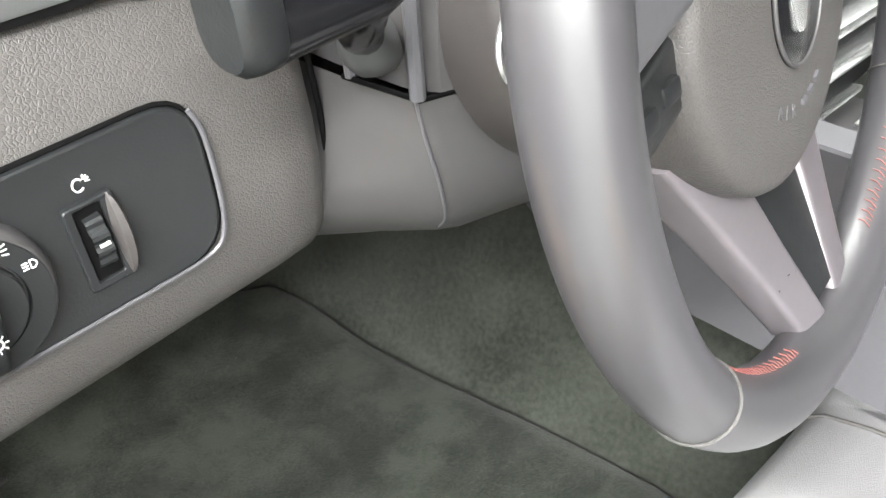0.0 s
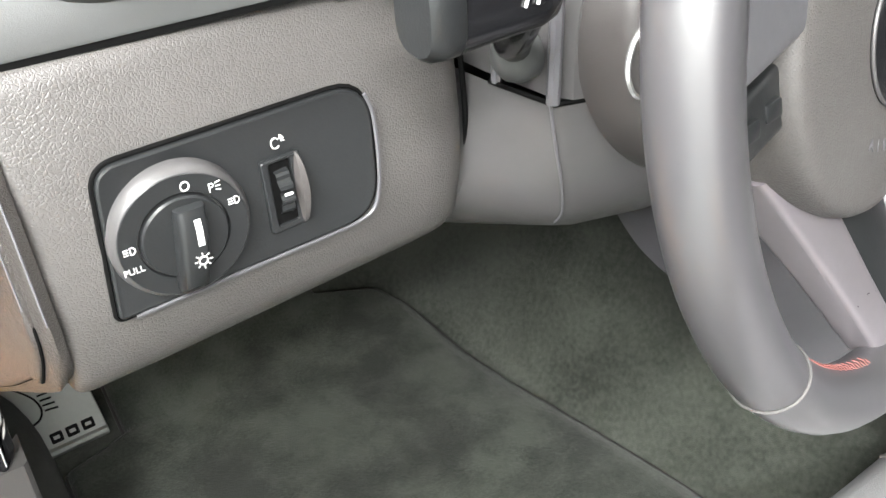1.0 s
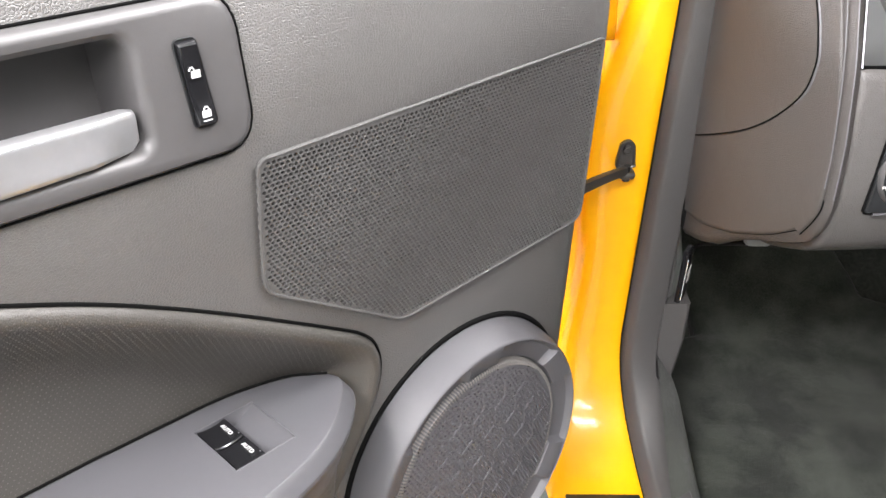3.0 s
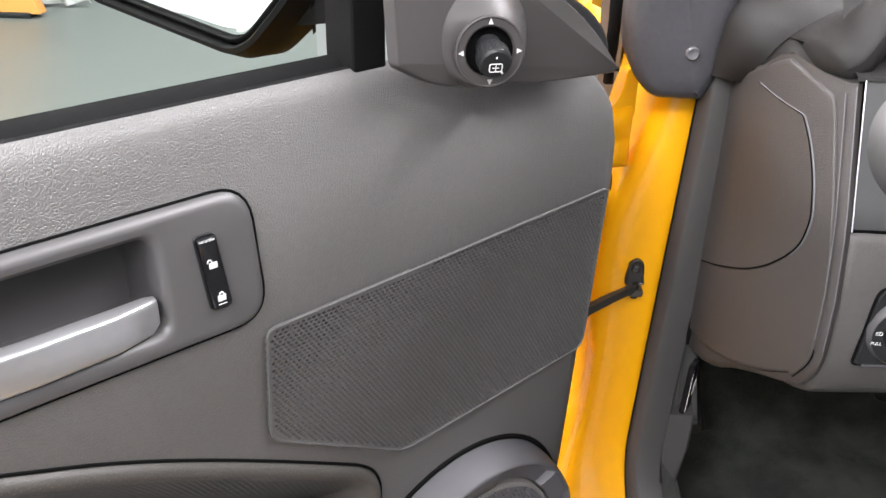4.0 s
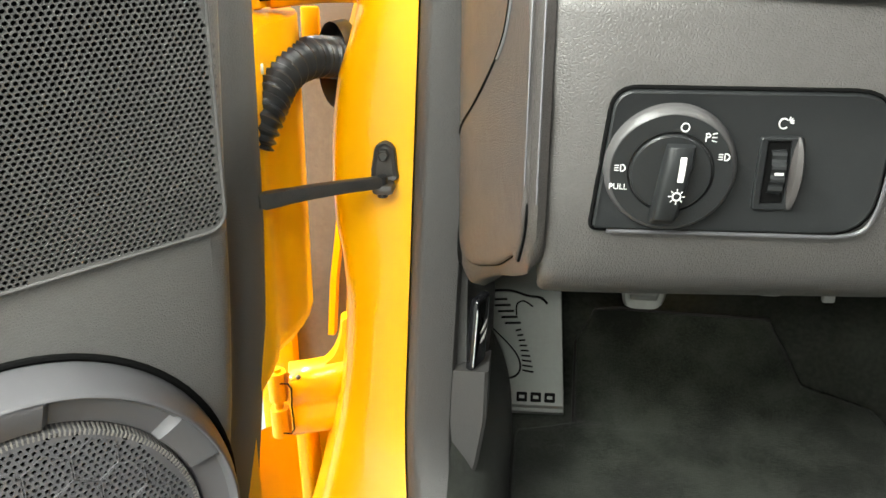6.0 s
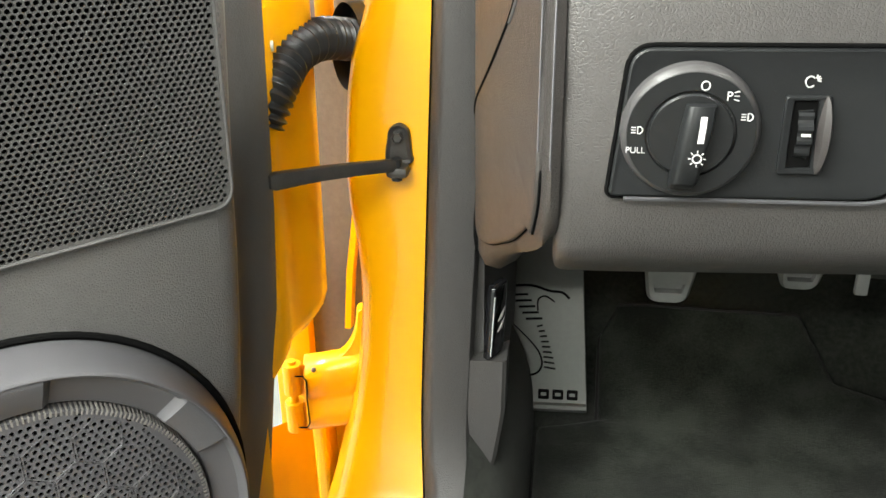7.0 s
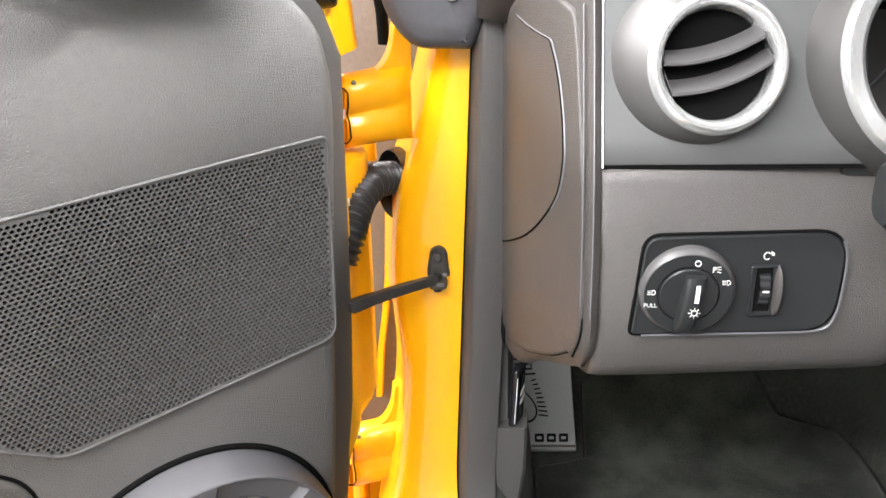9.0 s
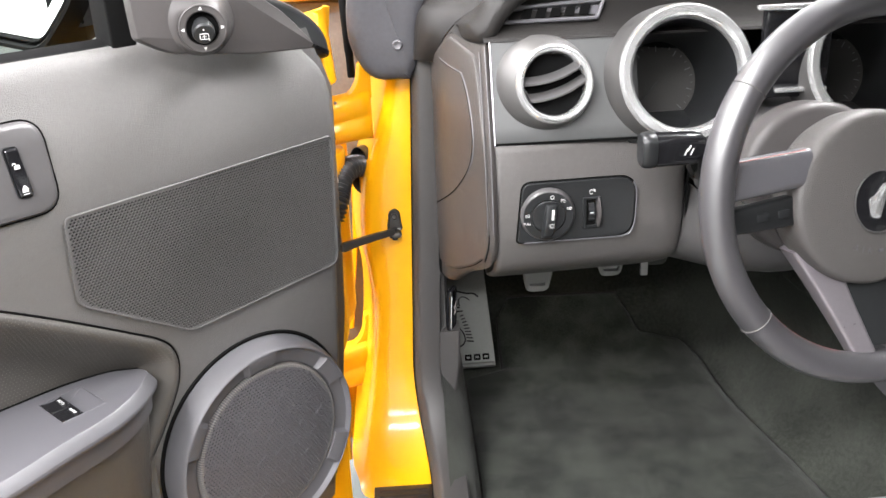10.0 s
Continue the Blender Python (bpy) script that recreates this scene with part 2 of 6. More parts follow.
def block(x0, x1, y0, y1, z0, z1, bevel=0.0, bm=None, m=None):
    own = bmesh.new()
    bmesh.ops.create_cube(own, size=1)
    for v in own.verts:
        v.co = Vector((x0 + (v.co.x + 0.5) * (x1 - x0), y0 + (v.co.y + 0.5) * (y1 - y0), z0 + (v.co.z + 0.5) * (z1 - z0)))
    if bevel:
        bmesh.ops.bevel(own, geom=own.edges[:], offset=bevel, segments=2, affect="EDGES", profile=0.5)
    if m is not None:
        bmesh.ops.transform(own, matrix=m, verts=own.verts)
    if bm is None:
        return own
    tmp = bpy.data.meshes.new("tmp")
    own.to_mesh(tmp)
    own.free()
    bm.from_mesh(tmp)
    bpy.data.meshes.remove(tmp)
    return bm


def within(outline, x, y):
    inside, n = False, len(outline)
    for i in range(n):
        (x1, y1), (x2, y2) = outline[i - 1], outline[i]
        if (y1 > y) != (y2 > y) and x < (x2 - x1) * (y - y1) / (y2 - y1) + x1:
            inside = not inside
    return inside


def perforated(outline, margin, pitch, hole, at, depth):
    """A sheet of hexagonal cells with a hole through each one that lies inside the outline by margin."""
    inner = inset(outline, margin)
    xs, ys = [p[0] for p in outline], [p[1] for p in outline]
    rc, verts, faces, row = pitch / math.sqrt(3), [], [], 0
    corner = [(math.cos(math.pi / 6 + k * math.pi / 3), math.sin(math.pi / 6 + k * math.pi / 3)) for k in range(6)]
    y = min(ys)
    while y <= max(ys):
        x = min(xs) + (pitch / 2 if row % 2 else 0)
        while x <= max(xs):
            if within(outline, x, y):
                b = len(verts)
                outer = [at(x + rc * c, y + rc * s, 0) for c, s in corner]
                if within(inner, x, y):
                    verts += outer + [at(x + hole * c, y + hole * s, 0) for c, s in corner] + [at(x + hole * c, y + hole * s, -depth) for c, s in corner]
                    for k in range(6):
                        j = (k + 1) % 6
                        faces.append((b + k, b + j, b + 6 + j, b + 6 + k))
                        faces.append((b + 6 + k, b + 6 + j, b + 12 + j, b + 12 + k))
                else:
                    verts += outer
                    faces.append(tuple(b + k for k in range(6)))
            x += pitch
        y += pitch * math.sqrt(3) / 2
        row += 1
    me = bpy.data.meshes.new("sheet")
    me.from_pydata([tuple(v) for v in verts], [], faces)
    return me


def text(name, body, size, m, mat, parent, depth=0.0002):
    """Lettering in the built-in font, as a mesh, centred at m."""
    curve = bpy.data.curves.new(name, "FONT")
    curve.body, curve.size, curve.extrude, curve.align_x, curve.align_y = body, size, depth, "CENTER", "CENTER"
    ob = bpy.data.objects.new(name, curve)
    scene.collection.objects.link(ob)
    me = bpy.data.meshes.new_from_object(ob.evaluated_get(bpy.context.evaluated_depsgraph_get()))
    bpy.data.objects.remove(ob)
    me.transform(m)
    return part(name, me, mat, parent, sharp=0)


def frame_of(origin, x, y):
    """A matrix with its axes along x and, as near as can be, y."""
    x, y = Vector(x).normalized(), Vector(y)
    z = x.cross(y).normalized()
    y = z.cross(x)
    m = Matrix((x, y, z)).transposed().to_4x4()
    m.translation = origin
    return m


# ---- the hall ----
part("ground", block(-7, 8, -8, 8, -0.1, 0), FLOORMAT, None, "grey-green painted hall floor", 0, "structure")
part("wall_north", block(-7, 8, 8, 8.2, 0, 3.7), WALLMAT, None, "plain white hall wall", 0, "structure")
part("wall_south", block(-7, 8, -8.2, -8, 0, 3.7), WALLMAT, None, "plain white hall wall", 0, "structure")
part("wall_east", block(8, 8.2, -8.2, 8.2, 0, 3.7), WALLMAT, None, "plain white hall wall", 0, "structure")
part("wall_west", block(-7.2, -7, -8.2, 8.2, 0, 3.7), WALLMAT, None, "plain white hall wall", 0, "structure")
part("ceiling", block(-7.2, 8.2, -8.2, 8.2, 3.7, 3.8), CEILMAT, None, "plain white hall ceiling", 0, "structure")

# ---- the open door; its frame: u back along the door, w towards the cabin, z up ----
DOOR = Matrix(((-0.702, 0.712, 0, -0.203), (-0.712, -0.702, 0, 0.357), (0, 0, 1, 0), (0, 0, 0, 1)))
door = thing("driver_door", "open driver's door of a yellow car with dark grey trim panel", "car door", DOOR)


def lean(z):
    """How far the trim's face stands towards the cabin at a height: it falls away to the window above the grille."""
    return float(np.interp(z, [0.30, 0.45, 0.60, 0.65, 0.72, 0.82, 0.85, 0.87, 0.886, 0.900, 0.913, 0.925, 0.934, 0.940, 0.943],
                           [-0.016, -0.0125, -0.0135, -0.0125, -0.0075, 0.0, -0.0022, -0.0048, -0.0080, -0.0115, -0.0150, -0.0185, -0.0222, -0.0260, -0.0300]))


def front(z):
    """Where the trim ends towards the hinges at a height."""
    return float(np.interp(z, [0.30, 0.40, 0.55, 0.62, 0.76, 0.85, 0.875, 0.895, 0.912, 0.955], [0.031, 0.017, -0.004, -0.009, -0.014, -0.017, -0.014, -0.007, 0.004, 0.026]))


def on_door(u, z, h):
    return Vector((u, lean(z) + h, z))


# the trim panel, open where the handle's pocket goes in
POCKET = (0.371, 0.520, 0.832, 0.886)
zs = [0.33, 0.38, 0.43, 0.48, 0.53, 0.58, 0.62, 0.66, 0.70, 0.74, 0.78, 0.81, 0.832, 0.85, 0.865, 0.875, 0.886, 0.893, 0.900, 0.907, 0.913, 0.919, 0.925, 0.930, 0.934, 0.938, 0.941, 0.943]


def dip(u, z):
    """The crown sinks towards the hinges, under the mirror's sail panel."""
    if z < 0.88:
        return z
    low = float(np.interp(u, [0.0, 0.016, 0.045, 0.10, 0.13, 0.155, 0.18, 0.215], [0.911, 0.912, 0.9125, 0.9180, 0.9215, 0.9225, 0.9225, 0.9225]))
    return 0.88 + (z - 0.88) * (low - 0.88) / 0.0425


edge = [(0.0, -0.048), (0.0, -0.020), (0.0005, -0.012), (0.002, -0.0065), (0.0045, -0.003), (0.009, -0.001), (0.016, 0.0)]
us = [0.04, 0.08, 0.12, 0.16, 0.20, 0.24, 0.28, 0.32, 0.35, 0.371, 0.42, 0.47, 0.52, 0.60, 0.75, 0.95, 1.14]
ARM = spline([(1.06, 0.60), (1.02, 0.79), (0.80, 0.835), (0.60, 0.828), (0.520, 0.8050), (0.454, 0.7784), (0.4025, 0.7544), (0.339, 0.7178), (0.2561, 0.6645), (0.2363, 0.6500), (0.2258, 0.6370), (0.2213, 0.6190), (0.2255, 0.5950), (0.2400, 0.5680), (0.2640, 0.5330), (0.2968, 0.4930), (0.34, 0.44), (0.42, 0.40), (0.70, 0.38), (1.02, 0.40)], 6, True)
HOLES = [ARM, rrect(*POCKET, 0.009, 5)]
# the face as a sheet with holes for the insert and the handle's pocket
flat, lines = [], []


def loop(points):
    k = len(flat)
    flat.extend(Vector(p) for p in points)
    lines.extend((k + i, k + (i + 1) % len(points)) for i in range(len(points)))


BOUND = [(front(z) + edge[-1][0], z) for z in zs] + [(u, zs[-1]) for u in us] + [(us[-1], z) for z in reversed(zs[:-1])] + [(u, zs[0]) for u in reversed(us[:-1])]
loop(BOUND)
for hole in HOLES:
    loop(hole)
flat.extend(Vector((u, z)) for u in us[:-1] for z in zs[1:-1] if not any(within(h, u, z) for h in HOLES))
pts, _, tris, _, _, _ = delaunay_2d_cdt(flat, lines, [], 0, 1e-5)
bm = bmesh.new()
vs = [bm.verts.new((p.x, lean(p.y), dip(p.x, p.y))) for p in pts]
for f in tris:
    c = sum((pts[k] for k in f), Vector((0, 0))) / 3
    if within(BOUND, c.x, c.y) and not any(within(h, c.x, c.y) for h in HOLES):
        bm.faces.new([vs[k] for k in f])
loft([[(front(z) + du, lean(z) + dw, dip(front(z) + du, z)) for du, dw in edge] for z in zs], False, bm=bm)
bmesh.ops.remove_doubles(bm, verts=bm.verts, dist=1e-5)
panel = part("trim_panel", bm, VINYL, door, "dark grey grained vinyl door trim", 60)

# perforated grille with its raised rim
GRILLE = rounded([(0.3135, 0.8085), (0.3145, 0.7215), (0.2010, 0.6460), (-0.0050, 0.6525), (-0.0020, 0.8125)], [0.008, 0.012, 0.010, 0.014, 0.007], 5)
SQUASH = 0.88
grille = part("grille", perforated([(u, z / SQUASH) for u, z in GRILLE], 0.0035, 0.0037, 0.00156, lambda u, z, h: on_door(u, z * SQUASH, 0.0026 + h), 0.0022), PLASTIC, door, "perforated dark grey grille", 0)
# black sheet added so that the shallow holes look as dark as deep ones
part("backing", plate(inset(GRILLE, 0.001), on_door, [(0, -0.001), (0, 0.0004)]), GAP, grille, "black sheet for the shade inside the holes")
part("rim", tube([on_door(u, z, 0.0022) for u, z in inset(GRILLE, 0.0006)], 0.0013, 8, True), PLASTIC, grille, "raised rim")

# loudspeaker pod
CU, CZ = 0.1370, 0.4790


def on_pod(a, b, h):
    return Vector((CU - a, -0.026 + h, CZ + b))


pod = part("speaker_pod", turned([(0.1262, -0.01), (0.1260, 0.012), (0.1252, 0.021), (0.1236, 0.0295), (0.1212, 0.0368), (0.1192, 0.0415), (0.1182, 0.0428), (0.1174, 0.0430), (0.1166, 0.042)], on_pod, 96), PODGREY, door, "round grey loudspeaker pod", 50)
part("shadow_gap", tube([on_door(CU + 0.1280 * math.cos(t), CZ + 0.1280 * math.sin(t), 0.0002) for t in np.linspace(0, 2 * math.pi, 72, endpoint=False)], 0.0024, 8, True), GAP, pod, "black gap round the pod", 0)
# inner ring with raised blocks between channels
bm = bmesh.new()
steps, rings = 288, []
prof = [(0.1167, 0.0, 0.0), (0.1156, 0.0004, -0.0024), (0.1140, 0.0003, -0.0052), (0.1085, -0.0009, -0.0068), (0.1030, -0.0026, -0.0080), (0.0988, -0.0044, -0.0092), (0.0977, -0.0072, -0.0112), (0.0970, -0.018, -0.018)]
for r, up, down in prof:
    ring = []
    for k in range(steps):
        a = 360 * k / steps
        back = (a - 80 + 360) % 60
        soft = min(1.0, max(0.0, min(back + 0.6, 21.6 - back) / 1.2))
        ring.append(on_pod(r * math.cos(radians(a)), r * math.sin(radians(a)), 0.042 + down + (up - down) * soft))
    rings.append(ring)
part("block_ring", loft(rings), PODGREY, pod, "ring of raised blocks", 30)
DISC = [(0.0935 * math.cos(2 * math.pi * k / 64), 0.0935 * math.sin(2 * math.pi * k / 64)) for k in range(64)]


def on_cone(a, b, h):
    r = math.hypot(a, b)
    return on_pod(a, b, 0.0368 + 0.0030 * (1 - (r / 0.0935) ** 2) + h)


part("speaker_mesh", perforated(DISC, 0.003, 0.0042, 0.00150, on_cone, 0.002), PODGREY, pod, "domed perforated loudspeaker mesh", 0)
part("mesh_side", turned([(0.0925, 0.0362), (0.0945, 0.0366), (0.0955, 0.0355), (0.0965, 0.0290), (0.0970, 0.024)], on_pod, 96), PODGREY, pod, "side of the mesh cap", 40)
bm = bmesh.new()
for k in range(220):
    t = 2 * math.pi * k / 220
    tube([on_pod(r * math.cos(t), r * math.sin(t), h) for r, h in ((0.0925, 0.0370), (0.0952, 0.0366), (0.0968, 0.0300))], 0.0007, 4, bm=bm)
part("ribbed_lip", bm, DOTGREY, pod, "finely ribbed grey lip", 0)
bm = bmesh.new()
for i in range(-4, 5):
    for j in range(-4, 5):
        a, b = 0.026 * (i + 0.5 * (j % 2)), 0.0225 * j
        if math.hypot(a, b) < 0.084:
            ring = [on_cone(a + 0.0142 * math.cos(radians(30 + 60 * k)), b + 0.0142 * math.sin(radians(30 + 60 * k)), 0.0002) for k in range(6)]
            tube(ring, 0.00045, 4, True, bm)
part("honeycomb_ridges", bm, PODGREY, pod, "faint honeycomb ridges on the mesh", 0)
part("cone", turned([(0.094, 0.026), (0.05, 0.030), (0.0, 0.0315)], on_pod, 48), GAP, pod, "black cone behind the mesh")

# padded insert below the panel's swept line: a rolled edge round a hollow, and the seam round it
ROLL = [(0.001, 0.0), (0.0025, 0.0035), (0.006, 0.0055), (0.010, 0.0048), (0.015, 0.0010), (0.021, -0.0050), (0.028, -0.0120), (0.036, -0.0200), (0.046, -0.0300), (0.056, -0.0370), (0.064, -0.0410), (0.070, -0.0420)]


def on_pad(u, z, h):
    """The insert: it follows the trim at its rim and is flat in its depth."""
    k = min(1.0, max(0.0, -h / 0.042))
    return Vector((u, lean(z) * (1 - k) - 0.011 * k + h, z))


pad = part("padded_insert", plate(ARM, on_pad, ROLL), INSERT, door, "padded brown-black leather insert with fine perforation", 60)
part("seam", tube([on_door(u, z, 0.0000) for u, z in ARM], 0.0012, 6, True), GAP, pad, "dark seam round the insert")
# dots of the perforated insert, coloured pale for the glints they catch
RIMLINE = np.array(spline(ARM, 2, True))
bm = bmesh.new()
for i in range(96):
    for j in range(60):
        u, z = 0.225 + i * 0.0036 + (j % 2) * 0.0018, 0.625 + j * 0.0033
        if within(ARM, u, z):
            deep = float(np.hypot(RIMLINE[:, 0] - u, RIMLINE[:, 1] - z).min())
            if deep > 0.004:
                c = on_pad(u, z, float(np.interp(deep, [d for d, h in ROLL], [h for d, h in ROLL]))) + Vector((0, 0.0009, 0))
                vs = [bm.verts.new(c + Vector((0.00055 * math.cos(t), 0.0002 * math.sin(t), 0.00050 * math.sin(t)))) for t in (0, 1.257, 2.513, 3.77, 5.027)]
                bm.faces.new(vs)
part("perforation", bm, DOTGREY, pad, "rows of tiny pale dots, the glints of the perforation", 0, "stuff")

# armrest with a level top and the window switches sunk into it; u back along the door, w towards the cabin
BACK = [(1.0, -0.050), (0.7, -0.052), (0.44, -0.0505), (0.406, -0.0495), (0.369, -0.0480), (0.327, -0.0452), (0.288, -0.0352), (0.2720, -0.0262), (0.2620, -0.0200)]
FRONT = [(0.2592, -0.0145), (0.2612, -0.0060), (0.2715, 0.0062), (0.2890, 0.0215), (0.310, 0.0335), (0.337, 0.0425), (0.384, 0.0512), (0.435, 0.0620), (0.55, 0.078), (0.7, 0.085), (1.0, 0.085)]


def on_arm(u, w, h):
    return Vector((u, w, 0.6285 - 1.6 * max(0.0, 0.30 - u) ** 2 + h))


SC, SU, SW_ = (0.3400, -0.0055), 0.0215, 0.0236
OUTER = spline(BACK, 6) + spline(FRONT, 6)


def around(shape, a):
    """Where the ray at an angle from the recess's middle leaves the outline."""
    c, q, best = math.cos(a), math.sin(a), 0.0
    for (x1, y1), (x2, y2) in zip(shape, shape[1:] + shape[:1]):
        x1, y1, x2, y2 = x1 - SC[0], y1 - SC[1], x2 - SC[0], y2 - SC[1]
        f1, f2 = y1 * c - x1 * q, y2 * c - x2 * q
        if (f1 > 0) != (f2 > 0):
            t = f1 / (f1 - f2)
            best = max(best, (x1 + (x2 - x1) * t) * c + (y1 + (y2 - y1) * t) * q)
    return (SC[0] + best * c, SC[1] + best * q)


turns = sorted([math.atan2(p[1] - SC[1], p[0] - SC[0]) for p in OUTER] + [math.atan2(b * SW_, a * SU) for a in (-1, 1) for b in (-1, 1)] + list(np.linspace(-0.12, 0.08, 9)))
turns = [a for a, b in zip(turns, turns[1:] + [9]) if b - a > 0.004]
flat = [around(OUTER, a) for a in turns]
sink = []
for a in turns:
    r = min(SU / max(1e-6, abs(math.cos(a))), SW_ / max(1e-6, abs(math.sin(a))))
    sink.append((SC[0] + r * math.cos(a), SC[1] + r * math.sin(a)))
deep = lambda u, w: -0.0105 * min(1.0, max(0.0, (u - 0.3190) / 0.018))  # noqa: E731
rings = [[on_arm(u, w, h) for u, w in inset(flat, d)] for d, h in ((0.001, -0.040), (-0.002, -0.0165), (-0.0070, -0.0155), (-0.0078, -0.0130), (-0.0074, -0.0105), (-0.0008, -0.0012), (0.0004, -0.0003), (0.0025, 0.0))]
rings += [[on_arm(u, w, 0.0) for u, w in sink], [on_arm(SC[0] + (u - SC[0]) * 0.975, SC[1] + (w - SC[1]) * 0.975, -0.0006 + 0.6 * deep(u, w)) for u, w in sink], [on_arm(SC[0] + (u - SC[0]) * 0.93, SC[1] + (w - SC[1]) * 0.93, -0.0010 + deep(u, w)) for u, w in sink]]
arm = part("armrest_console", loft(rings, True, False, True), ARMREST, door, "smooth grey armrest switch panel", 24)
lower = [[Vector((u, w, z)) for u, w in inset(flat, d)] for d, z in ((0.003, 0.620), (0.004, 0.600), (0.008, 0.56), (0.016, 0.50), (0.022, 0.45))]
part("pull_body", loft(lower, True), INSERT, arm, "brown-black padded body under the armrest", 50)
part("back_gap", tube([on_arm(u, w - 0.002, -0.0006) for u, w in spline(BACK, 4)[6:]], 0.0010, 6), GAP, arm, "dark joint behind the armrest", 0)
part("switch_rim", tube([on_arm(u, w, 0.0003) for u, w in sink], 0.0004, 4, True), SWITCHGREY, arm, "fine light rim of the recess", 0)
for w0, w1 in ((-0.0284, -0.0062), (-0.0050, 0.0172)):
    rings = []
    for u, h in ((0.3396, -0.0075), (0.3398, -0.0008), (0.3408, 0.0004), (0.3450, -0.0008), (0.3500, -0.0012), (0.3560, -0.0006), (0.3602, 0.0004), (0.3606, -0.004)):
        rings.append([on_arm(u, w, h - e) for w, e in ((w0, 0.004), (w0, 0.0006), (w0 + 0.0008, 0.0), (w1 - 0.0008, 0.0), (w1, 0.0006), (w1, 0.004))])
    key = part("window_switch", loft(rings, False), GLOSS, door, "black rocker window switch with white lettering", 30)
    text("lettering", "AUTO", 0.0040, frame_of(on_arm(0.3455, (w0 + w1) / 2, 0.0006), (0, 1, 0), (-1, 0, 0)), WHITE, key)
    part("switch_dot", tube([on_arm(0.3415, w1 - 0.004, 0.0004), on_arm(0.3415, w1 - 0.003, 0.0004)], 0.0005, 5), SWITCHGREY, key, "", 0)

# inner handle: bezel, pocket, lever and lock switch
outer, inner = rrect(0.3125, 0.545, 0.8185, 0.8978, 0.020, 6), rrect(0.371, 0.520, 0.832, 0.886, 0.009, 6)
rings = [[on_door(u, z, h) for u, z in o] for o, h in [(inset(outer, -0.0015), -0.002), (outer, 0.0015), (inset(outer, 0.002), 0.0038), (inset(outer, 0.005), 0.0045), (inset(inner, -0.006), 0.0045), (inset(inner, -0.003), 0.0036), (inner, 0.0), (inset(inner, 0.001), -0.012), (inset(inner, 0.004), -0.036)]]
bezel = part("handle_bezel", loft(rings, True, False, True), SMOOTH, door, "smooth grey oblong handle bezel with a deep pocket", 40)
part("gap_line", tube([on_door(u, z, 0.0004) for u, z in inset(outer, -0.0012)], 0.0008, 6, True), GAP, bezel, "dark line round the bezel")
rings = []
for u, z, w, hz, hw in [(0.519, 0.842, -0.004, 0.0110, 0.006), (0.48, 0.8425, 0.001, 0.0115, 0.006), (0.44, 0.843, 0.003, 0.0115, 0.006), (0.400, 0.8432, 0.002, 0.0110, 0.006), (0.380, 0.8434, -0.001, 0.0100, 0.005), (0.374, 0.8434, -0.004, 0.0080, 0.0035)]:
    rings.append([Vector((u, lean(z) + w + a, z + b)) for a, b in rrect(-hw, hw, -hz, hz, 0.003, 3)])
part("lever", loft(rings, True, True, True), HANDLE, bezel, "satin chrome pull lever")
LOCK = [(0.3498, 0.8800), (0.3380, 0.8800), (0.3346, 0.8370), (0.3468, 0.8370)]
well = part("lock_switch", plate(rounded(LOCK, 0.003, 4), on_door, [(-0.0008, 0.004), (-0.0004, 0.0058), (0.0, 0.0056), (0.0004, 0.0052)]), BLACK, door, "door lock rocker in a black surround")
rings = []
for t, h in ((0.0, 0.0), (0.015, 0.0026), (0.04, 0.0034), (0.26, 0.0018), (0.5, 0.0008), (0.74, 0.0018), (0.96, 0.0032), (0.985, 0.0024), (1.0, 0.0)):
    ua, ub, z = 0.3492 - 0.0028 * t, 0.3386 - 0.0034 * t, 0.8793 - 0.0416 * t
    rings.append([Vector((u, lean(z) + 0.0054 + k, z)) for u, k in ((ua, 0.0), (ua - 0.0003, h * 0.8), (ua - 0.0010, h), (ub + 0.0010, h), (ub + 0.0003, h * 0.8), (ub, 0.0))])
part("rocker", loft(rings, False), GLOSS, well, "gloss black rocker with white padlock signs", 30)
for zc, uc, opened in ((0.8640, 0.3430, True), (0.8440, 0.3413, False)):
    bm = block(-0.0024, 0.0024, -0.0002, 0.0002, -0.0018, 0.0018, 0, None, Matrix.Translation((uc, lean(zc) + 0.0082, zc)))
    sh = [Vector((uc + (0.0020 if opened else 0) + 0.0013 * math.cos(t), lean(zc) + 0.0082, zc + 0.0020 + 0.0016 * math.sin(t))) for t in np.linspace(0, math.pi, 7)]
    tube(sh, 0.0004, 5, bm=bm)
    if not opened:
        block(-0.0026, 0.0026, -0.0002, 0.0002, -0.0003, 0.0003, 0, bm, Matrix.Translation((uc, lean(zc) + 0.0086, zc - 0.0034)))
    part("padlock_sign", bm, WHITE, well, "white padlock sign", 0)

# sail panel with the mirror control
SAIL = rounded([(0.2165, 0.950), (0.186, 0.9325), (0.100, 0.9190), (0.018, 0.9140), (0.047, 0.950), (0.083, 0.977), (0.125, 1.005), (0.185, 1.035), (0.2165, 1.045)], [0.003, 0.02, 0.03, 0.004, 0.02, 0.02, 0.02, 0.02, 0.006], 4)
sail = part("mirror_sail", plate(SAIL, lambda u, z, h: Vector((u, 0.007 + h - 0.10 * (z - 0.95) + 0.06 * max(0.0, 0.14 - u), z)), [(-0.0005, -0.009), (0, -0.003), (0.001, -0.001), (0.003, 0.0)]), SAIL_VINYL, door, "dark grey triangular mirror sail panel", 30)
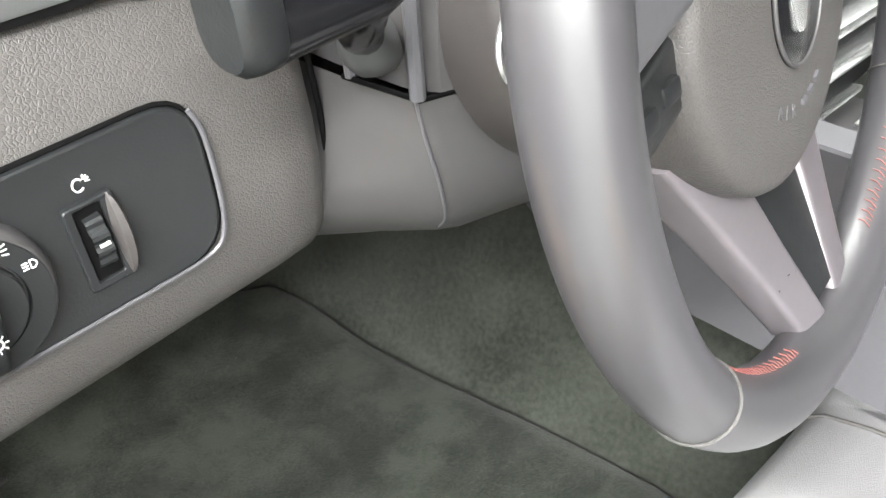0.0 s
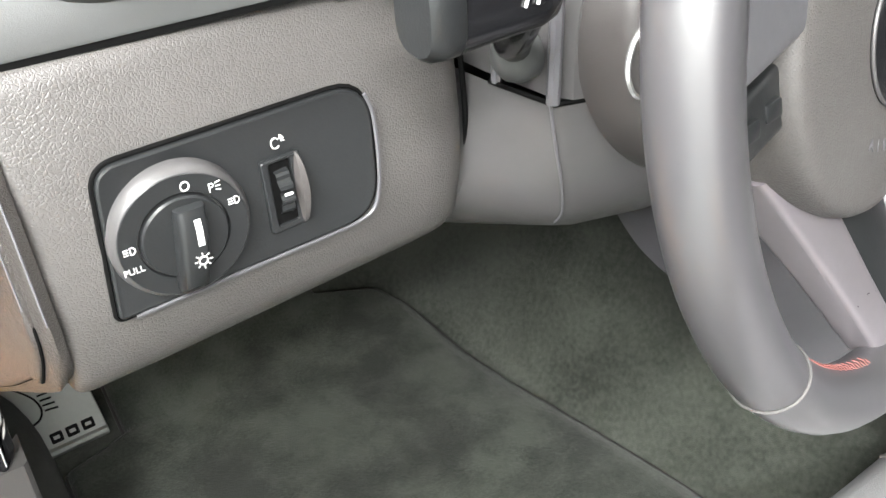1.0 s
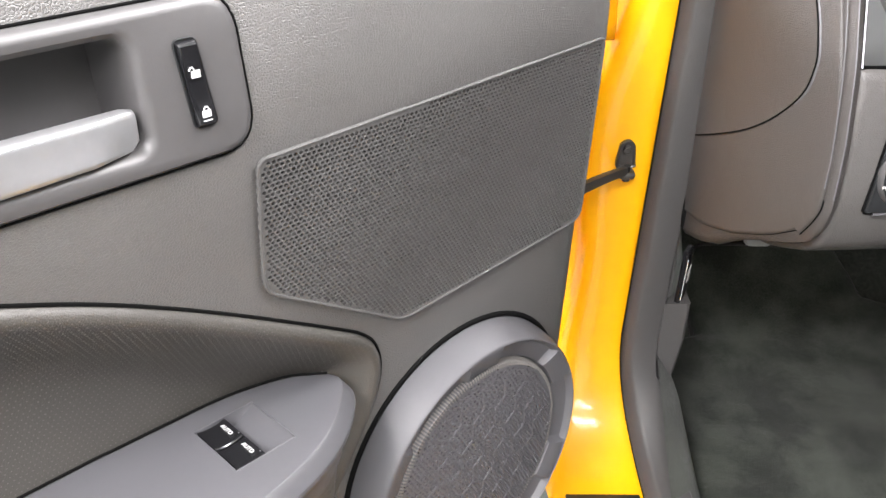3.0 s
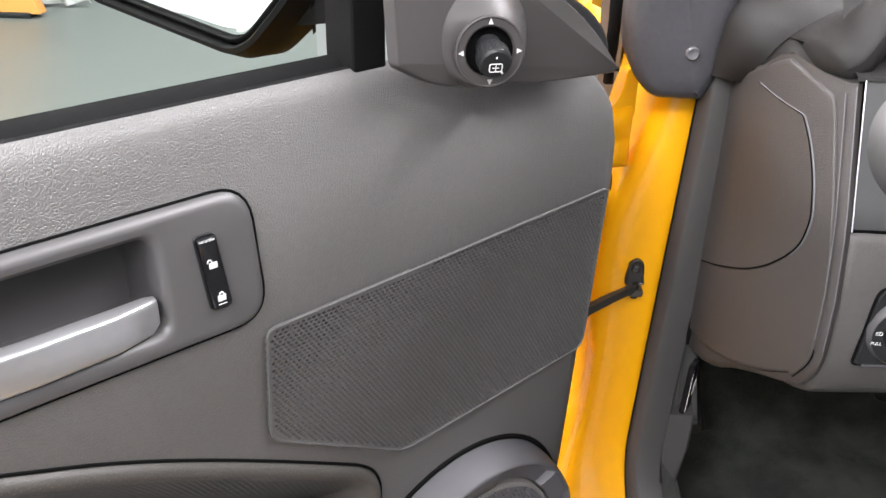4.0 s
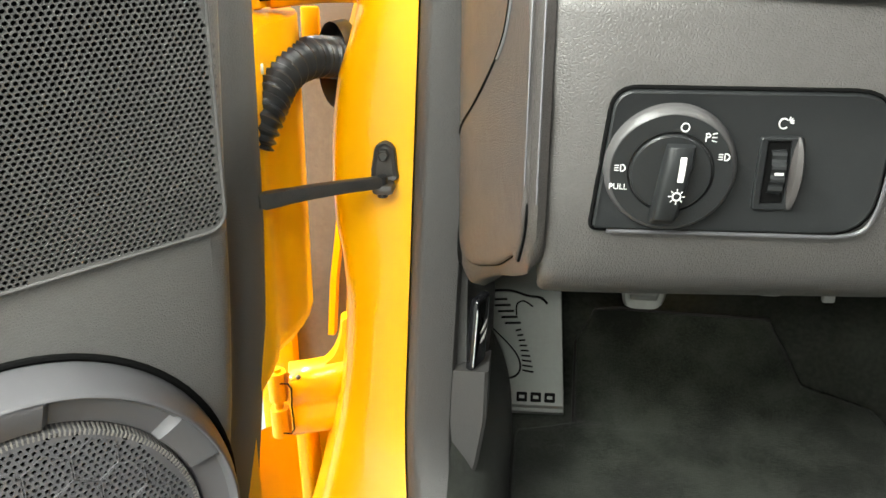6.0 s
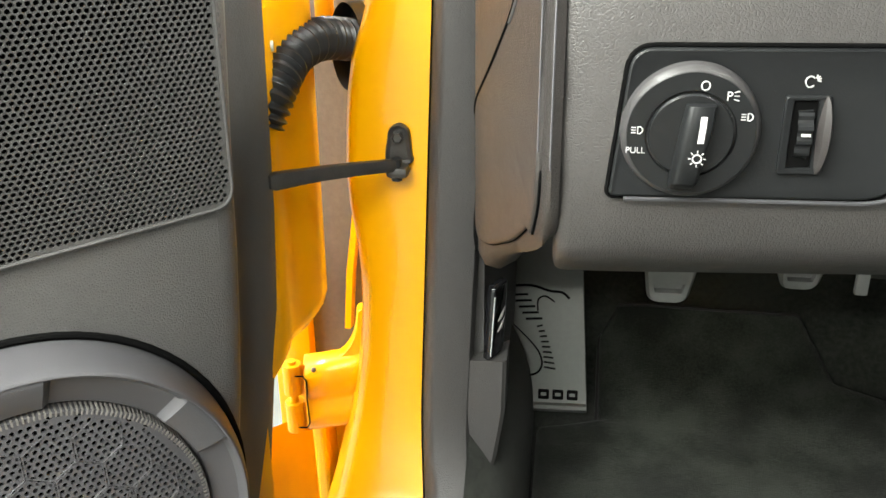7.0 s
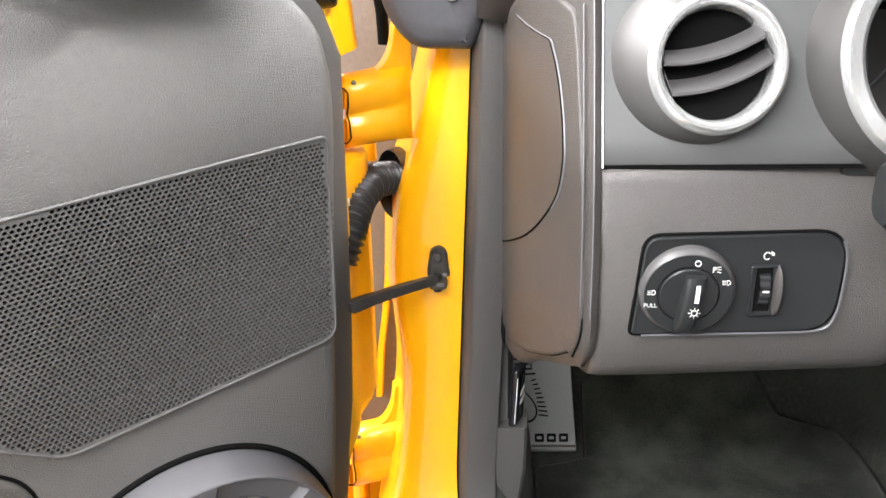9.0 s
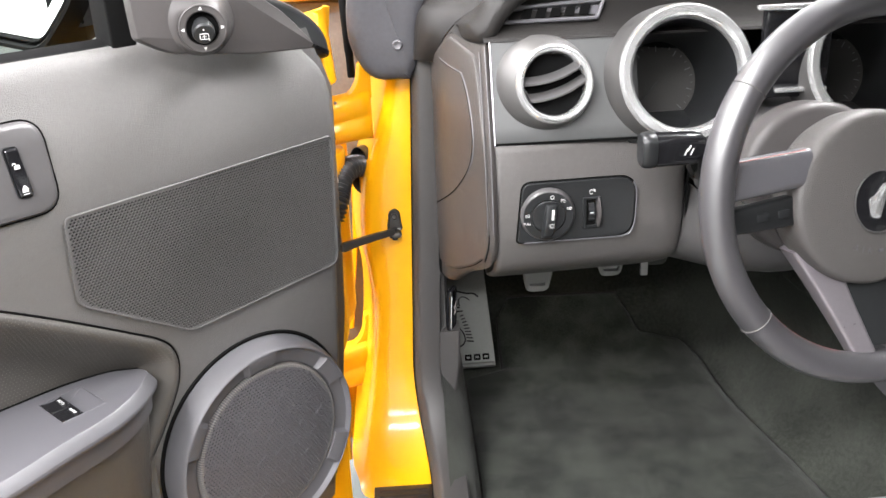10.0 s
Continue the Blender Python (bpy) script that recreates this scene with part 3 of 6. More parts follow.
# adjuster turned back towards the driver
CTL = frame_of((0.1575, 0.0215, 0.9530), (-0.88, 0.47, 0.0), (0.0, -0.06, 1.0))
on_ctl = lambda a, b, h: CTL @ Vector((a, b, h))  # noqa: E731
rings = []
for t in np.linspace(0, 1, 8):
    ring = []
    for k in range(48):
        c, q = math.cos(2 * math.pi * k / 48), math.sin(2 * math.pi * k / 48)
        low = Vector((0.148 - 0.040 * c, 0.0065 - 0.10 * (0.010 + 0.036 * q), 0.9600 + 0.034 * q))
        high = on_ctl(0.0222 * c, 0.0222 * q, 0.0)
        ring.append(low.lerp(high, t) + Vector((0.0, 0.0018 * math.sin(math.pi * t) * (2 * t - 1), 0.0)))
    rings.append(ring)
part("mirror_mound", loft(rings), SAIL_VINYL, sail, "raised mound round the adjuster", 60)
ctl = part("mirror_control", turned([(0.0222, 0.0), (0.0218, 0.0014), (0.0208, 0.0018), (0.0200, 0.0012), (0.0160, 0.0010), (0.0150, 0.0), (0.0146, -0.006), (0.0, -0.006)], on_ctl, 56), SAIL_VINYL, door, "round mirror adjuster", 32)
part("socket", turned([(0.0149, -0.0006), (0.0138, -0.0050), (0.0, -0.0050)], on_ctl, 40), GAP, ctl, "dark socket")
KNOB = CTL @ frame_of((0.0, 0.003, -0.004), (1.0, 0.0, 0.05), (0.0, 1.0, 0.32))
tilt = lambda a, b, h: KNOB @ Vector((a, b, h))  # noqa: E731
knob = part("adjuster_knob", turned([(0.0078, 0.0), (0.0082, 0.008), (0.0096, 0.010), (0.0100, 0.012), (0.0100, 0.0195), (0.0095, 0.0217), (0.0083, 0.0227), (0.0, 0.0230)], tilt, 40), BLACK, ctl, "ribbed black knob", 30)
bm = bmesh.new()
for k in range(34):
    t = 2 * math.pi * k / 34
    tube([tilt(0.0100 * math.cos(t), 0.0100 * math.sin(t), h) for h in (0.0115, 0.0198)], 0.0004, 4, bm=bm)
part("ribs", bm, BLACK, ctl, "fine ribs", 0)
bm = bmesh.new()
tube([tilt(a, b - 0.002, 0.0231) for a, b in rrect(-0.0038, 0.0038, -0.0026, 0.0026, 0.001, 2)], 0.00035, 4, True, bm)
for a0, b0, a1, b1 in ((-0.002, -0.002, 0.002, -0.002), (0, -0.0038, 0, -0.0002)):
    tube([tilt(a0, b0, 0.0231), tilt(a1, b1, 0.0231)], 0.00035, 4, bm=bm)
tube([tilt(0.0036, -0.0040, 0.0231), tilt(0.0044, -0.0062, 0.0229)], 0.0006, 4, bm=bm)
tube([tilt(-0.0005, 0.0044, 0.0229), tilt(0.0005, 0.0044, 0.0229)], 0.0007, 6, bm=bm)
part("mirror_sign", bm, WHITE, ctl, "white mirror sign", 0)
for k in range(4):
    t = k * math.pi / 2
    bm = bmesh.new()
    c, q = math.cos(t), math.sin(t)
    bm.faces.new([bm.verts.new(on_ctl(0.0180 * c + p * c - r * q, 0.0180 * q + p * q + r * c, 0.0017)) for p, r in ((0.0020, 0), (-0.0014, 0.0017), (-0.0014, -0.0017))])
    part("arrow_mark", bm, WHITE, ctl, "", 0)

# window: glass, belt seal, front guide
glass = part("window_glass", block(0.236, 1.10, -0.0505, -0.0465, 0.90, 1.32), GLASS, door, "clear side window", 0)
glass.visible_shadow = False
bm = loft([[(u, w, z) for w, z in ((-0.030, 0.930), (-0.030, 0.9425), (-0.033, 0.9440), (-0.037, 0.9425), (-0.040, 0.9460), (-0.0455, 0.9490), (-0.0455, 0.93))] for u in (0.215, 1.12)], True, True, True)
part("belt_seal", bm, RUBBER, door, "black rubber window seal", 30)
bm = loft([[(u, w, z) for w, z in ((-0.051, 0.92), (-0.051, 0.9440), (-0.056, 0.9450), (-0.064, 0.93), (-0.064, 0.91))] for u in (0.215, 1.12)], True, True, True)
part("outer_belt_seal", bm, RUBBER, door, "black outer window seal", 30)
bm = loft([[(u, w, z) for u, w in rrect(0.1980, 0.2240, -0.056, -0.027, 0.003, 3)] for z in (0.90, 1.32)], True, True, True)
part("window_guide", bm, RUBBER, door, "black window guide rail", 30)

# painted shell: outer skin and front end
SHELL = [(-0.012, -0.050), (-0.030, -0.052), (-0.048, -0.056), (-0.062, -0.066), (-0.072, -0.082), (-0.090, -0.092), (-0.105, -0.100), (-0.118, -0.112), (-0.128, -0.130), (-0.131, -0.146), (-0.125, -0.156), (-0.10, -0.160), (0.5, -0.175), (1.16, -0.165), (1.16, -0.105), (0.17, -0.105), (0.15, -0.05)]
rings = []
for z, cut, inw in ((0.27, 0.09, 0.03), (0.30, 0.085, 0.008), (0.34, 0.08, 0), (0.45, 0.08, 0), (0.468, 0.076, 0), (0.480, 0.066, 0), (0.490, 0.050, 0), (0.498, 0.030, 0), (0.505, 0.014, 0), (0.514, 0.004, 0), (0.525, 0, 0), (0.60, 0, 0), (0.75, 0, 0), (0.753, 0.002, 0), (0.757, 0.034, 0), (0.78, 0.036, 0), (0.832, 0.036, 0.002), (0.838, 0.034, 0.002), (0.843, 0.004, 0.003), (0.860, 0.006, 0.004), (0.90, 0.012, 0.008), (0.935, 0.018, 0.02)):
    rings.append([Vector((u + (cut if u < -0.03 else 0) * min(1.0, (-0.03 - u) / 0.06) + 0.012 * (0.62 - z), min(w, -0.05) + (inw if w < -0.12 else 0), z if u < -0.05 and w > -0.155 else min(z, 0.85 + 0.02 * (z - 0.82)))) for u, w in SHELL])
shell = part("door_shell", loft(rings, True, True, True), YELLOW, door, "glossy yellow painted door shell", 35)
rings = [[Vector((front(z) + du, dw, z)) for du, dw in ((0.0, -0.030), (-0.004, -0.040), (-0.012, -0.046), (-0.024, -0.049), (-0.036, -0.052), (-0.042, -0.056), (-0.043, -0.064), (-0.038, -0.074))] for z in np.linspace(0.33, 0.925, 9)]
part("trim_return", loft([r[:6] for r in rings], False), PLASTIC, door, "grained return of the trim at the door's end", 50)
bm = loft([r[5:] for r in rings], False)
part("door_seal", bm, RUBBER, door, "black rubber seal round the door's front end", 50)
part("drain_plug", tube([(-0.064, -0.075, 0.728), (-0.069, -0.072, 0.728)], 0.0035, 12), WHITE, shell, "small white plug")

# black outer foot of the mirror at the door's front corner
BASE = rounded([(0.10, 0.985), (0.052, 0.978), (0.008, 0.960), (-0.016, 0.949), (-0.044, 0.931), (-0.060, 0.910), (-0.062, 0.885), (0.10, 0.885)], [0.01, 0.02, 0.02, 0.02, 0.02, 0.015, 0.004, 0.004], 4)
part("mirror_base", plate(BASE, lambda u, z, h: Vector((u, -0.052 + h, z)), [(0, -0.045), (0, -0.008), (0.003, -0.003), (0.008, 0.0)]), BLACK, door, "black base of the outside mirror", 50)

# side mirror outside the window: x towards the car, y up, z facing back
MIR = DOOR @ frame_of((0.240, -0.128, 0.9430), (-0.147, 1.0, 0.0), (-0.33, 0.0, 1.0))
mirror = thing("side_mirror", "black side mirror with a bright wide glass outside the window", "mirror", MIR)
GL = rounded([(-0.200, 0.012), (0.000, 0.000), (0.036, 0.045), (0.048, 0.115), (0.02, 0.135), (-0.17, 0.135), (-0.205, 0.10)], [0.03, 0.016, 0.02, 0.02, 0.03, 0.03, 0.03], 6)
part("mirror_glass", plate(GL, lambda a, b, h: Vector((a, b, h)), [(0, -0.004), (0, 0.0), (0.0015, 0.0008)]), MIRROR, mirror, "silvered mirror glass", 30)
rings = [[Vector((a, b, h)) for a, b in inset(GL, d)] for d, h in ((0.001, -0.006), (-0.0015, 0.003), (-0.003, 0.0036), (-0.0045, 0.002), (-0.0052, -0.003), (-0.0062, -0.003), (-0.0075, 0.0045), (-0.0095, 0.006), (-0.0125, 0.004), (-0.0135, -0.012), (-0.008, -0.035), (0.010, -0.060), (0.036, -0.080))]
part("mirror_housing", loft(rings, True, False, True), RUBBER, mirror, "black mirror housing with a double rim", 50)
rings = []
back = MIR.inverted() @ DOOR
for t in np.linspace(0, 1, 8):
    c = Vector((0.222 - 0.046 * t, -0.134 + 0.072 * t, 0.0))
    low = 0.950 + 0.012 * t
    rings.append([back @ (c + Vector((0.012, 0.012, 0.0)) * a + Vector((0, 0, low + b))) for a, b in rrect(-0.75, 0.75, 0.0, 0.100 - 0.01 * t, 0.012, 4)])
part("mirror_foot", loft(rings, True, True, True), RUBBER, mirror, "black mirror arm", 50)

# things standing in the hall beyond the window
crate = thing("orange_panel", "tall orange panel standing on the hall floor", "panel")
part("panel_board", block(-4.3, -2.66, 4.12, 4.20, 0.02, 1.10, 0.01, None, Matrix.Shear("XY", 4, (-0.35, 0.0))), ORANGE, crate, "")
part("panel_foot", block(-4.2, -2.72, 4.11, 4.21, 0.0, 0.03, 0.005), BLACK, crate, "dark foot rail")
sheet = thing("white_sheet", "white cloth sheet hanging in folds over a stand", "sheet")
rings = [[Vector((-2.86 + 0.36 * t - 0.33 * z, 4.38 + 0.035 * math.sin(t * 17) * (1 - 0.5 * z) + 0.03 * t, z + 0.01 * math.sin(9 * t))) for t in np.linspace(0, 1, 40)] for z in np.linspace(0.02, 1.1, 8)]
part("cloth", loft(rings, False), CLOTH, sheet, "", 70)
part("stand_rail", tube([(-3.24, 4.39, 1.1), (-2.84, 4.42, 1.1)], 0.012, 10), STEEL, sheet, "thin rail")
for x in (-3.2, -2.88):
    part("stand_post", tube([(x, 4.46, 0.0), (x, 4.43, 1.1)], 0.012, 10), STEEL, sheet, "")
# ---- the car's body round the door opening ----
car = thing("parked_car", "yellow painted body of a car round its open door", "car")


def seal_x(z):
    """Where the paint meets the trim at a height: the side leans inwards upwards."""
    return -0.1275 + 0.045 * (min(z, 0.9) - 0.37)


def drop(z):
    """How far the pillar's foot sweeps back into the sill."""
    t = max(0.0, (0.44 - z) / 0.155)
    return 0.135 * (1 - math.sqrt(max(0.0, 1 - min(t, 1.0) ** 2)))


rings = []
for z in (0.285, 0.288, 0.295, 0.305, 0.32, 0.34, 0.37, 0.41, 0.46, 0.50, 0.53, 0.56, 0.59, 0.62, 0.65, 0.68, 0.705, 0.73, 0.75, 0.78, 0.84, 0.90, 0.97):
    xl = float(np.interp(z, [0.28, 0.36, 0.45, 0.50, 0.545, 0.60, 0.64, 0.68, 0.71, 0.735, 0.77, 0.84, 0.97], [-0.210, -0.198, -0.184, -0.180, -0.179, -0.187, -0.186, -0.182, -0.177, -0.167, -0.158, -0.141, -0.137]))
    xr, y = seal_x(z), 0.523 - drop(z)
    rings.append([Vector(p) for p in ((xr + 0.028, y + 0.004, z), (xr - 0.01, y, z), ((xr + xl) / 2, y + 0.001, z), (xl + 0.014, y + 0.003, z), (xl + 0.006, y + 0.008, z), (xl + 0.001, y + 0.020, z), (xl - 0.003, y + 0.045, z), (xl - 0.012, y + 0.08, z), (xl - 0.016, y + 0.12, z), (xl - 0.016, 0.95, z))])
part("hinge_pillar", loft(rings, False), YELLOW, car, "glossy yellow hinge pillar", 50)
# sill under the door opening
bm = loft([[(-0.205, y, 0.20), (-0.206, y, 0.272), (-0.202, y, 0.281), (-0.192, y, 0.2855), (-0.06, y, 0.2855), (-0.05, y, 0.2)] for y in (0.392, 0.0, -1.3)], False, )
part("sill", bm, YELLOW, car, "glossy yellow sill", 40)
scuff = part("scuff_plate", block(-0.190, -0.108, -0.75, 0.409, 0.2855, 0.2895, 0.0015), BLACK, car, "black ribbed sill plate", 30)
for k in range(7):
    part("rib", block(-0.182, -0.116, 0.396 - 0.012 * k, 0.399 - 0.012 * k, 0.2890, 0.2903), BLACK, scuff, "", 0)
# front wing behind the door gap
bm = loft([[Vector((x, y, z)) for x, y in ((-0.275, 0.70), (-0.285, 0.705), (-0.290, 0.72), (-0.300, 1.1), (-0.30, 1.7))] for z in (0.25, 0.5, 0.8, 0.93)], False)
part("front_wing", bm, YELLOW, car, "yellow front wing", 40)
part("wing_liner", block(-0.27, -0.05, 0.93, 0.95, 0.2, 0.96), UNDERSEAL, car, "dull brown-grey inner wing", 0)
bm = loft([[Vector((x, y, z)) for x, y in ((-0.30, 0.60), (-0.27, 0.63), (-0.235, 0.665), (-0.20, 0.67), (-0.18, 0.60))] for z in (0.2, 0.26, 0.30, 0.325)], False)
part("wing_foot", bm, YELLOW, car, "yellow lower corner of the wing", 50)
for x, y in ((-0.246, 0.622), (-0.212, 0.628)):
    rings = [[Vector((x + a + 0.02 * (0.36 - z), y + b, z)) for a, b in rrect(-0.007, 0.007, -0.02, 0.02, 0.005, 3)] for z in (0.2, 0.30, 0.345, 0.358)]
    part("wing_flange", loft(rings, True, True, True), YELLOW, car, "folded yellow flange", 50)
part("wing_edge", block(-0.285, -0.262, 0.695, 0.93, 0.25, 0.93, 0.004), UNDERSEAL, car, "dull inner flange of the wing", 30)
part("gap_lining", block(-0.262, -0.160, 0.655, 0.668, 0.36, 0.925, 0.003), UNDERSEAL, car, "dull brown-grey panel inside the hinge gap", 30)
part("wing_return", block(-0.298, -0.2585, 0.640, 0.690, 0.24, 0.50, 0.006), YELLOW, car, "yellow folded return of the wing", 40)
part("wing_top", block(-0.30, -0.15, 0.62, 1.7, 0.93, 0.955, 0.01), YELLOW, car, "yellow top of the front wing", 30)


def hinge(name, place, w, h, turn, tall=False):
    """A stamped, painted door hinge: a folded bracket with two rounded ribs, a split knuckle, pin and rivet."""
    m = Matrix.Translation(place) @ Matrix.Rotation(turn, 4, "Z")
    prof = [(0.010, 0.54), (-0.002, 0.53), (-0.008, 0.49), (-0.0125, 0.38), (-0.0135, 0.26), (-0.0125, 0.14), (-0.0105, 0.05), (-0.0088, 0.0), (-0.0100, -0.06), (-0.0135, -0.14), (-0.0150, -0.26), (-0.0140, -0.38), (-0.009, -0.48), (-0.002, -0.53), (0.010, -0.54)]
    body = []
    for t, k, tall in ((-0.30, 0.92, 0.96), (-0.28, 1.0, 1.0), (0.0, 1.0, 1.0), (0.25, 0.96, 1.02), (0.42, 0.72, 1.06), (0.52, 0.30, 1.1), (0.56, -0.2, 1.12)):
        body.append([m @ Vector((w * t, y * (k if y < 0 else 1), h * (z * tall + 0.10 * t))) for y, z in prof])
    ob = part(name, loft(body, True, True, True), YELLOW, car, "stamped hinge painted yellow", 45)
    for z0, z1 in ((0.50, 0.06), (-0.08, -0.52)):
        rings = [[m @ Vector((-w * 0.44 + 0.0085 * math.cos(t), -0.004 + 0.0085 * math.sin(t), h * z)) for t in np.linspace(0, 2 * math.pi, 18, endpoint=False)] for z in np.linspace(z0, z1, 5)]
        part("knuckle", loft(rings, True, True, True), YELLOW, ob, "", 50)
        tab = [[m @ Vector((x, -0.0085 + 0.004 * (x / w + 0.44), h * z)) for x in (-w * 0.44, -w * 0.28)] for z in (z0, z1)]
        bm = loft(tab, False)
        bmesh.ops.solidify(bm, geom=bm.faces[:], thickness=0.003)
        part("knuckle_tab", bm, YELLOW, ob, "", 30)
    part("pin", tube([m @ Vector((-w * 0.44, -0.004, z)) for z in (-h * 0.55, h * 0.55)], 0.0040, 12), YELLOW, ob, "yellow painted pin")
    crack = [(-0.46, -0.0100, 0.36), (-0.31, -0.0135, 0.38), (-0.27, -0.0140, 0.30), (-0.275, -0.0130, 0.10), (-0.285, -0.0105, 0.0), (-0.275, -0.0145, -0.14), (-0.27, -0.0155, -0.34), (-0.31, -0.0140, -0.42), (-0.46, -0.0100, -0.44)]
    part("split", tube([m @ Vector((w * x, y, h * z)) for x, y, z in crack], 0.0007, 6), GAP, ob, "dark split round the knuckle")
    part("rivet", turned([(0.0024, -0.002), (0.0024, 0.0008), (0.0016, 0.0016), (0.0, 0.0018)], lambda a, b, d: m @ Vector((-w * 0.18 + a, -0.0092 - d, h * 0.43 + b)), 14), UNDERSEAL, ob, "dull rivet", 30)
    wing = rounded([(w * 0.22, h * 0.42), (w * 0.60, h * 0.40), (w * 0.62, h * 0.98), (w * 0.46, h * 1.00), (w * 0.38, h * 0.94), (w * 0.36, h * 0.66)], [0.002, 0.003, 0.006, 0.005, 0.004, 0.008], 4)
    if tall:
        wing = rounded([(-w * 0.10, h * 0.44), (w * 0.56, h * 0.40), (w * 0.56, h * 1.20), (w * 0.50, h * 1.25), (w * 0.37, h * 1.22), (w * 0.33, h * 0.85), (w * 0.20, h * 0.58)], [0.002, 0.002, 0.002, 0.003, 0.004, 0.016, 0.010], 4)
    part("leaf", plate(wing, lambda a, b, d: m @ Vector((a, 0.004 - d, b)), [(0, -0.006), (0, 0.006), (0.001, 0.007)]), YELLOW, ob, "")
    return ob


hinge("upper_hinge", (-0.1960, 0.520, 0.790), 0.072, 0.058, 0.40)
hinge("lower_hinge", (-0.222, 0.578, 0.391), 0.076, 0.068, 0.25, True)

part("gap_seal", tube(spline([(-0.1838, 0.558, 0.838), (-0.1842, 0.554, 0.875), (-0.1848, 0.547, 0.915), (-0.1850, 0.542, 0.955)], 4), [0.0052] * 4 + [0.0062] * 4 + [0.0068] * 5, 10), RUBBER, car, "black rubber seal above the upper hinge")
rings = [[Vector((x + a, y, z)) for a, y in ((-0.0035, 0.650), (-0.0030, 0.645), (0.0030, 0.645), (0.0040, 0.650), (0.0045, 0.66))] for z, x in ((0.675, -0.1965), (0.668, -0.1985), (0.62, -0.2010), (0.573, -0.2035), (0.53, -0.2085), (0.48, -0.2160), (0.42, -0.221))]
part("pillar_flange", loft(rings, False), YELLOW, car, "narrow yellow flange behind the pillar's edge", 40)
part("pillar_tab", block(-0.215, -0.200, 0.584, 0.590, 0.722, 0.748, 0.002), YELLOW, car, "small yellow stamped tab below the hinge", 30)
# wiring boot: ribbed rubber from the pillar into the door
path = spline([(-0.176, 0.568, 0.7130), (-0.1835, 0.560, 0.7145), (-0.1930, 0.540, 0.7185), (-0.1995, 0.516, 0.7200), (-0.2045, 0.492, 0.7165), (-0.2070, 0.472, 0.708), (-0.2100, 0.457, 0.695), (-0.216, 0.450, 0.678)], 20)
radii = [0.0148 + 0.0016 * math.cos(k * 2 * math.pi / 5.5) - 0.001 * (k / len(path)) for k in range(len(path))]
boot = thing("wiring_boot", "ribbed black rubber wiring boot between pillar and door", "wiring boot")
part("bellows", tube(path, radii, 18), BOOTRUBBER, boot, "", 30)
BF = frame_of((-0.1770, 0.5660, 0.7090), (0.84, -0.54, 0.0), (0.0, 0.0, 1.0))
oval = [(0.0175 * math.cos(t), 0.0330 * math.sin(t)) for t in np.linspace(0, 2 * math.pi, 36, endpoint=False)]
part("collar", plate(oval, lambda a, b, h: BF @ Vector((a, b, -h)), [(0.0, -0.012), (0.0, 0.002), (0.002, 0.0045), (0.005, 0.0050), (0.0065, 0.0035)]), BOOTRUBBER, boot, "oval black collar on the pillar", 40)

# door check strap with its bracket and bolts
strap = thing("door_check_strap", "black steel door check strap bolted to the yellow pillar", "door strap", Matrix.Translation((-0.0005, 0.0078, -0.005)))
A, B = Vector((-0.139, 0.503, 0.636)), Vector((-0.2105, 0.4165, 0.655))
d = (B - A).normalized()
side, up = d.cross(Vector((0, 0, 1))).normalized(), Vector((0, 0, 1))
rings = []
for t, hw, hh in ((0.0, 0.003, 0.004), (0.08, 0.0032, 0.0046), (0.35, 0.0034, 0.0048), (0.55, 0.0036, 0.0050), (0.72, 0.0036, 0.0052), (0.82, 0.0040, 0.0056), (0.92, 0.0040, 0.0058), (0.95, 0.003, 0.0045)):
    c = A.lerp(B, t) + Vector((0, 0, -0.006 * t * t + 0.002))
    rings.append([c + side * a + up * b for a, b in rrect(-hw, hw, -hh, hh, 0.0015, 2)])
part("strap_bar", loft(rings, True, True, True), DULLSTEEL, strap, "", 30)
BR = spline([(0.001, 0.0165), (0.0075, 0.0125), (0.0090, 0.004), (0.0098, -0.006), (0.0105, -0.012), (0.003, -0.0145), (-0.0085, -0.0135), (-0.0098, -0.006), (-0.0082, 0.004), (-0.0062, 0.0125)], 4, True)
part("bracket", plate(BR, lambda a, b, h: Vector((-0.139 + a, 0.5155 - h, 0.650 + b)), [(0, 0), (0, 0.004), (0.001, 0.005), (0.0035, 0.0035)]), DULLSTEEL, strap, "pressed black bracket", 30)
part("fork", block(-0.147, -0.130, 0.497, 0.514, 0.6285, 0.6375, 0.004), DULLSTEEL, strap, "", 30)
part("pivot", tube([(-0.139, 0.503, 0.6265), (-0.139, 0.503, 0.643)], 0.004, 12), BLACK, strap, "")
for z in (0.657,):
    hexa = [(0.0047 * math.cos(k * math.pi / 3), 0.0047 * math.sin(k * math.pi / 3)) for k in range(6)]
    part("bolt", plate(hexa, lambda a, b, h: Vector((-0.139 + a, 0.5115 - h, z + b)), [(0, 0), (0, 0.0045), (0.0008, 0.0052), (0.0016, 0.0042)]), DULLSTEEL, strap, "", 25)

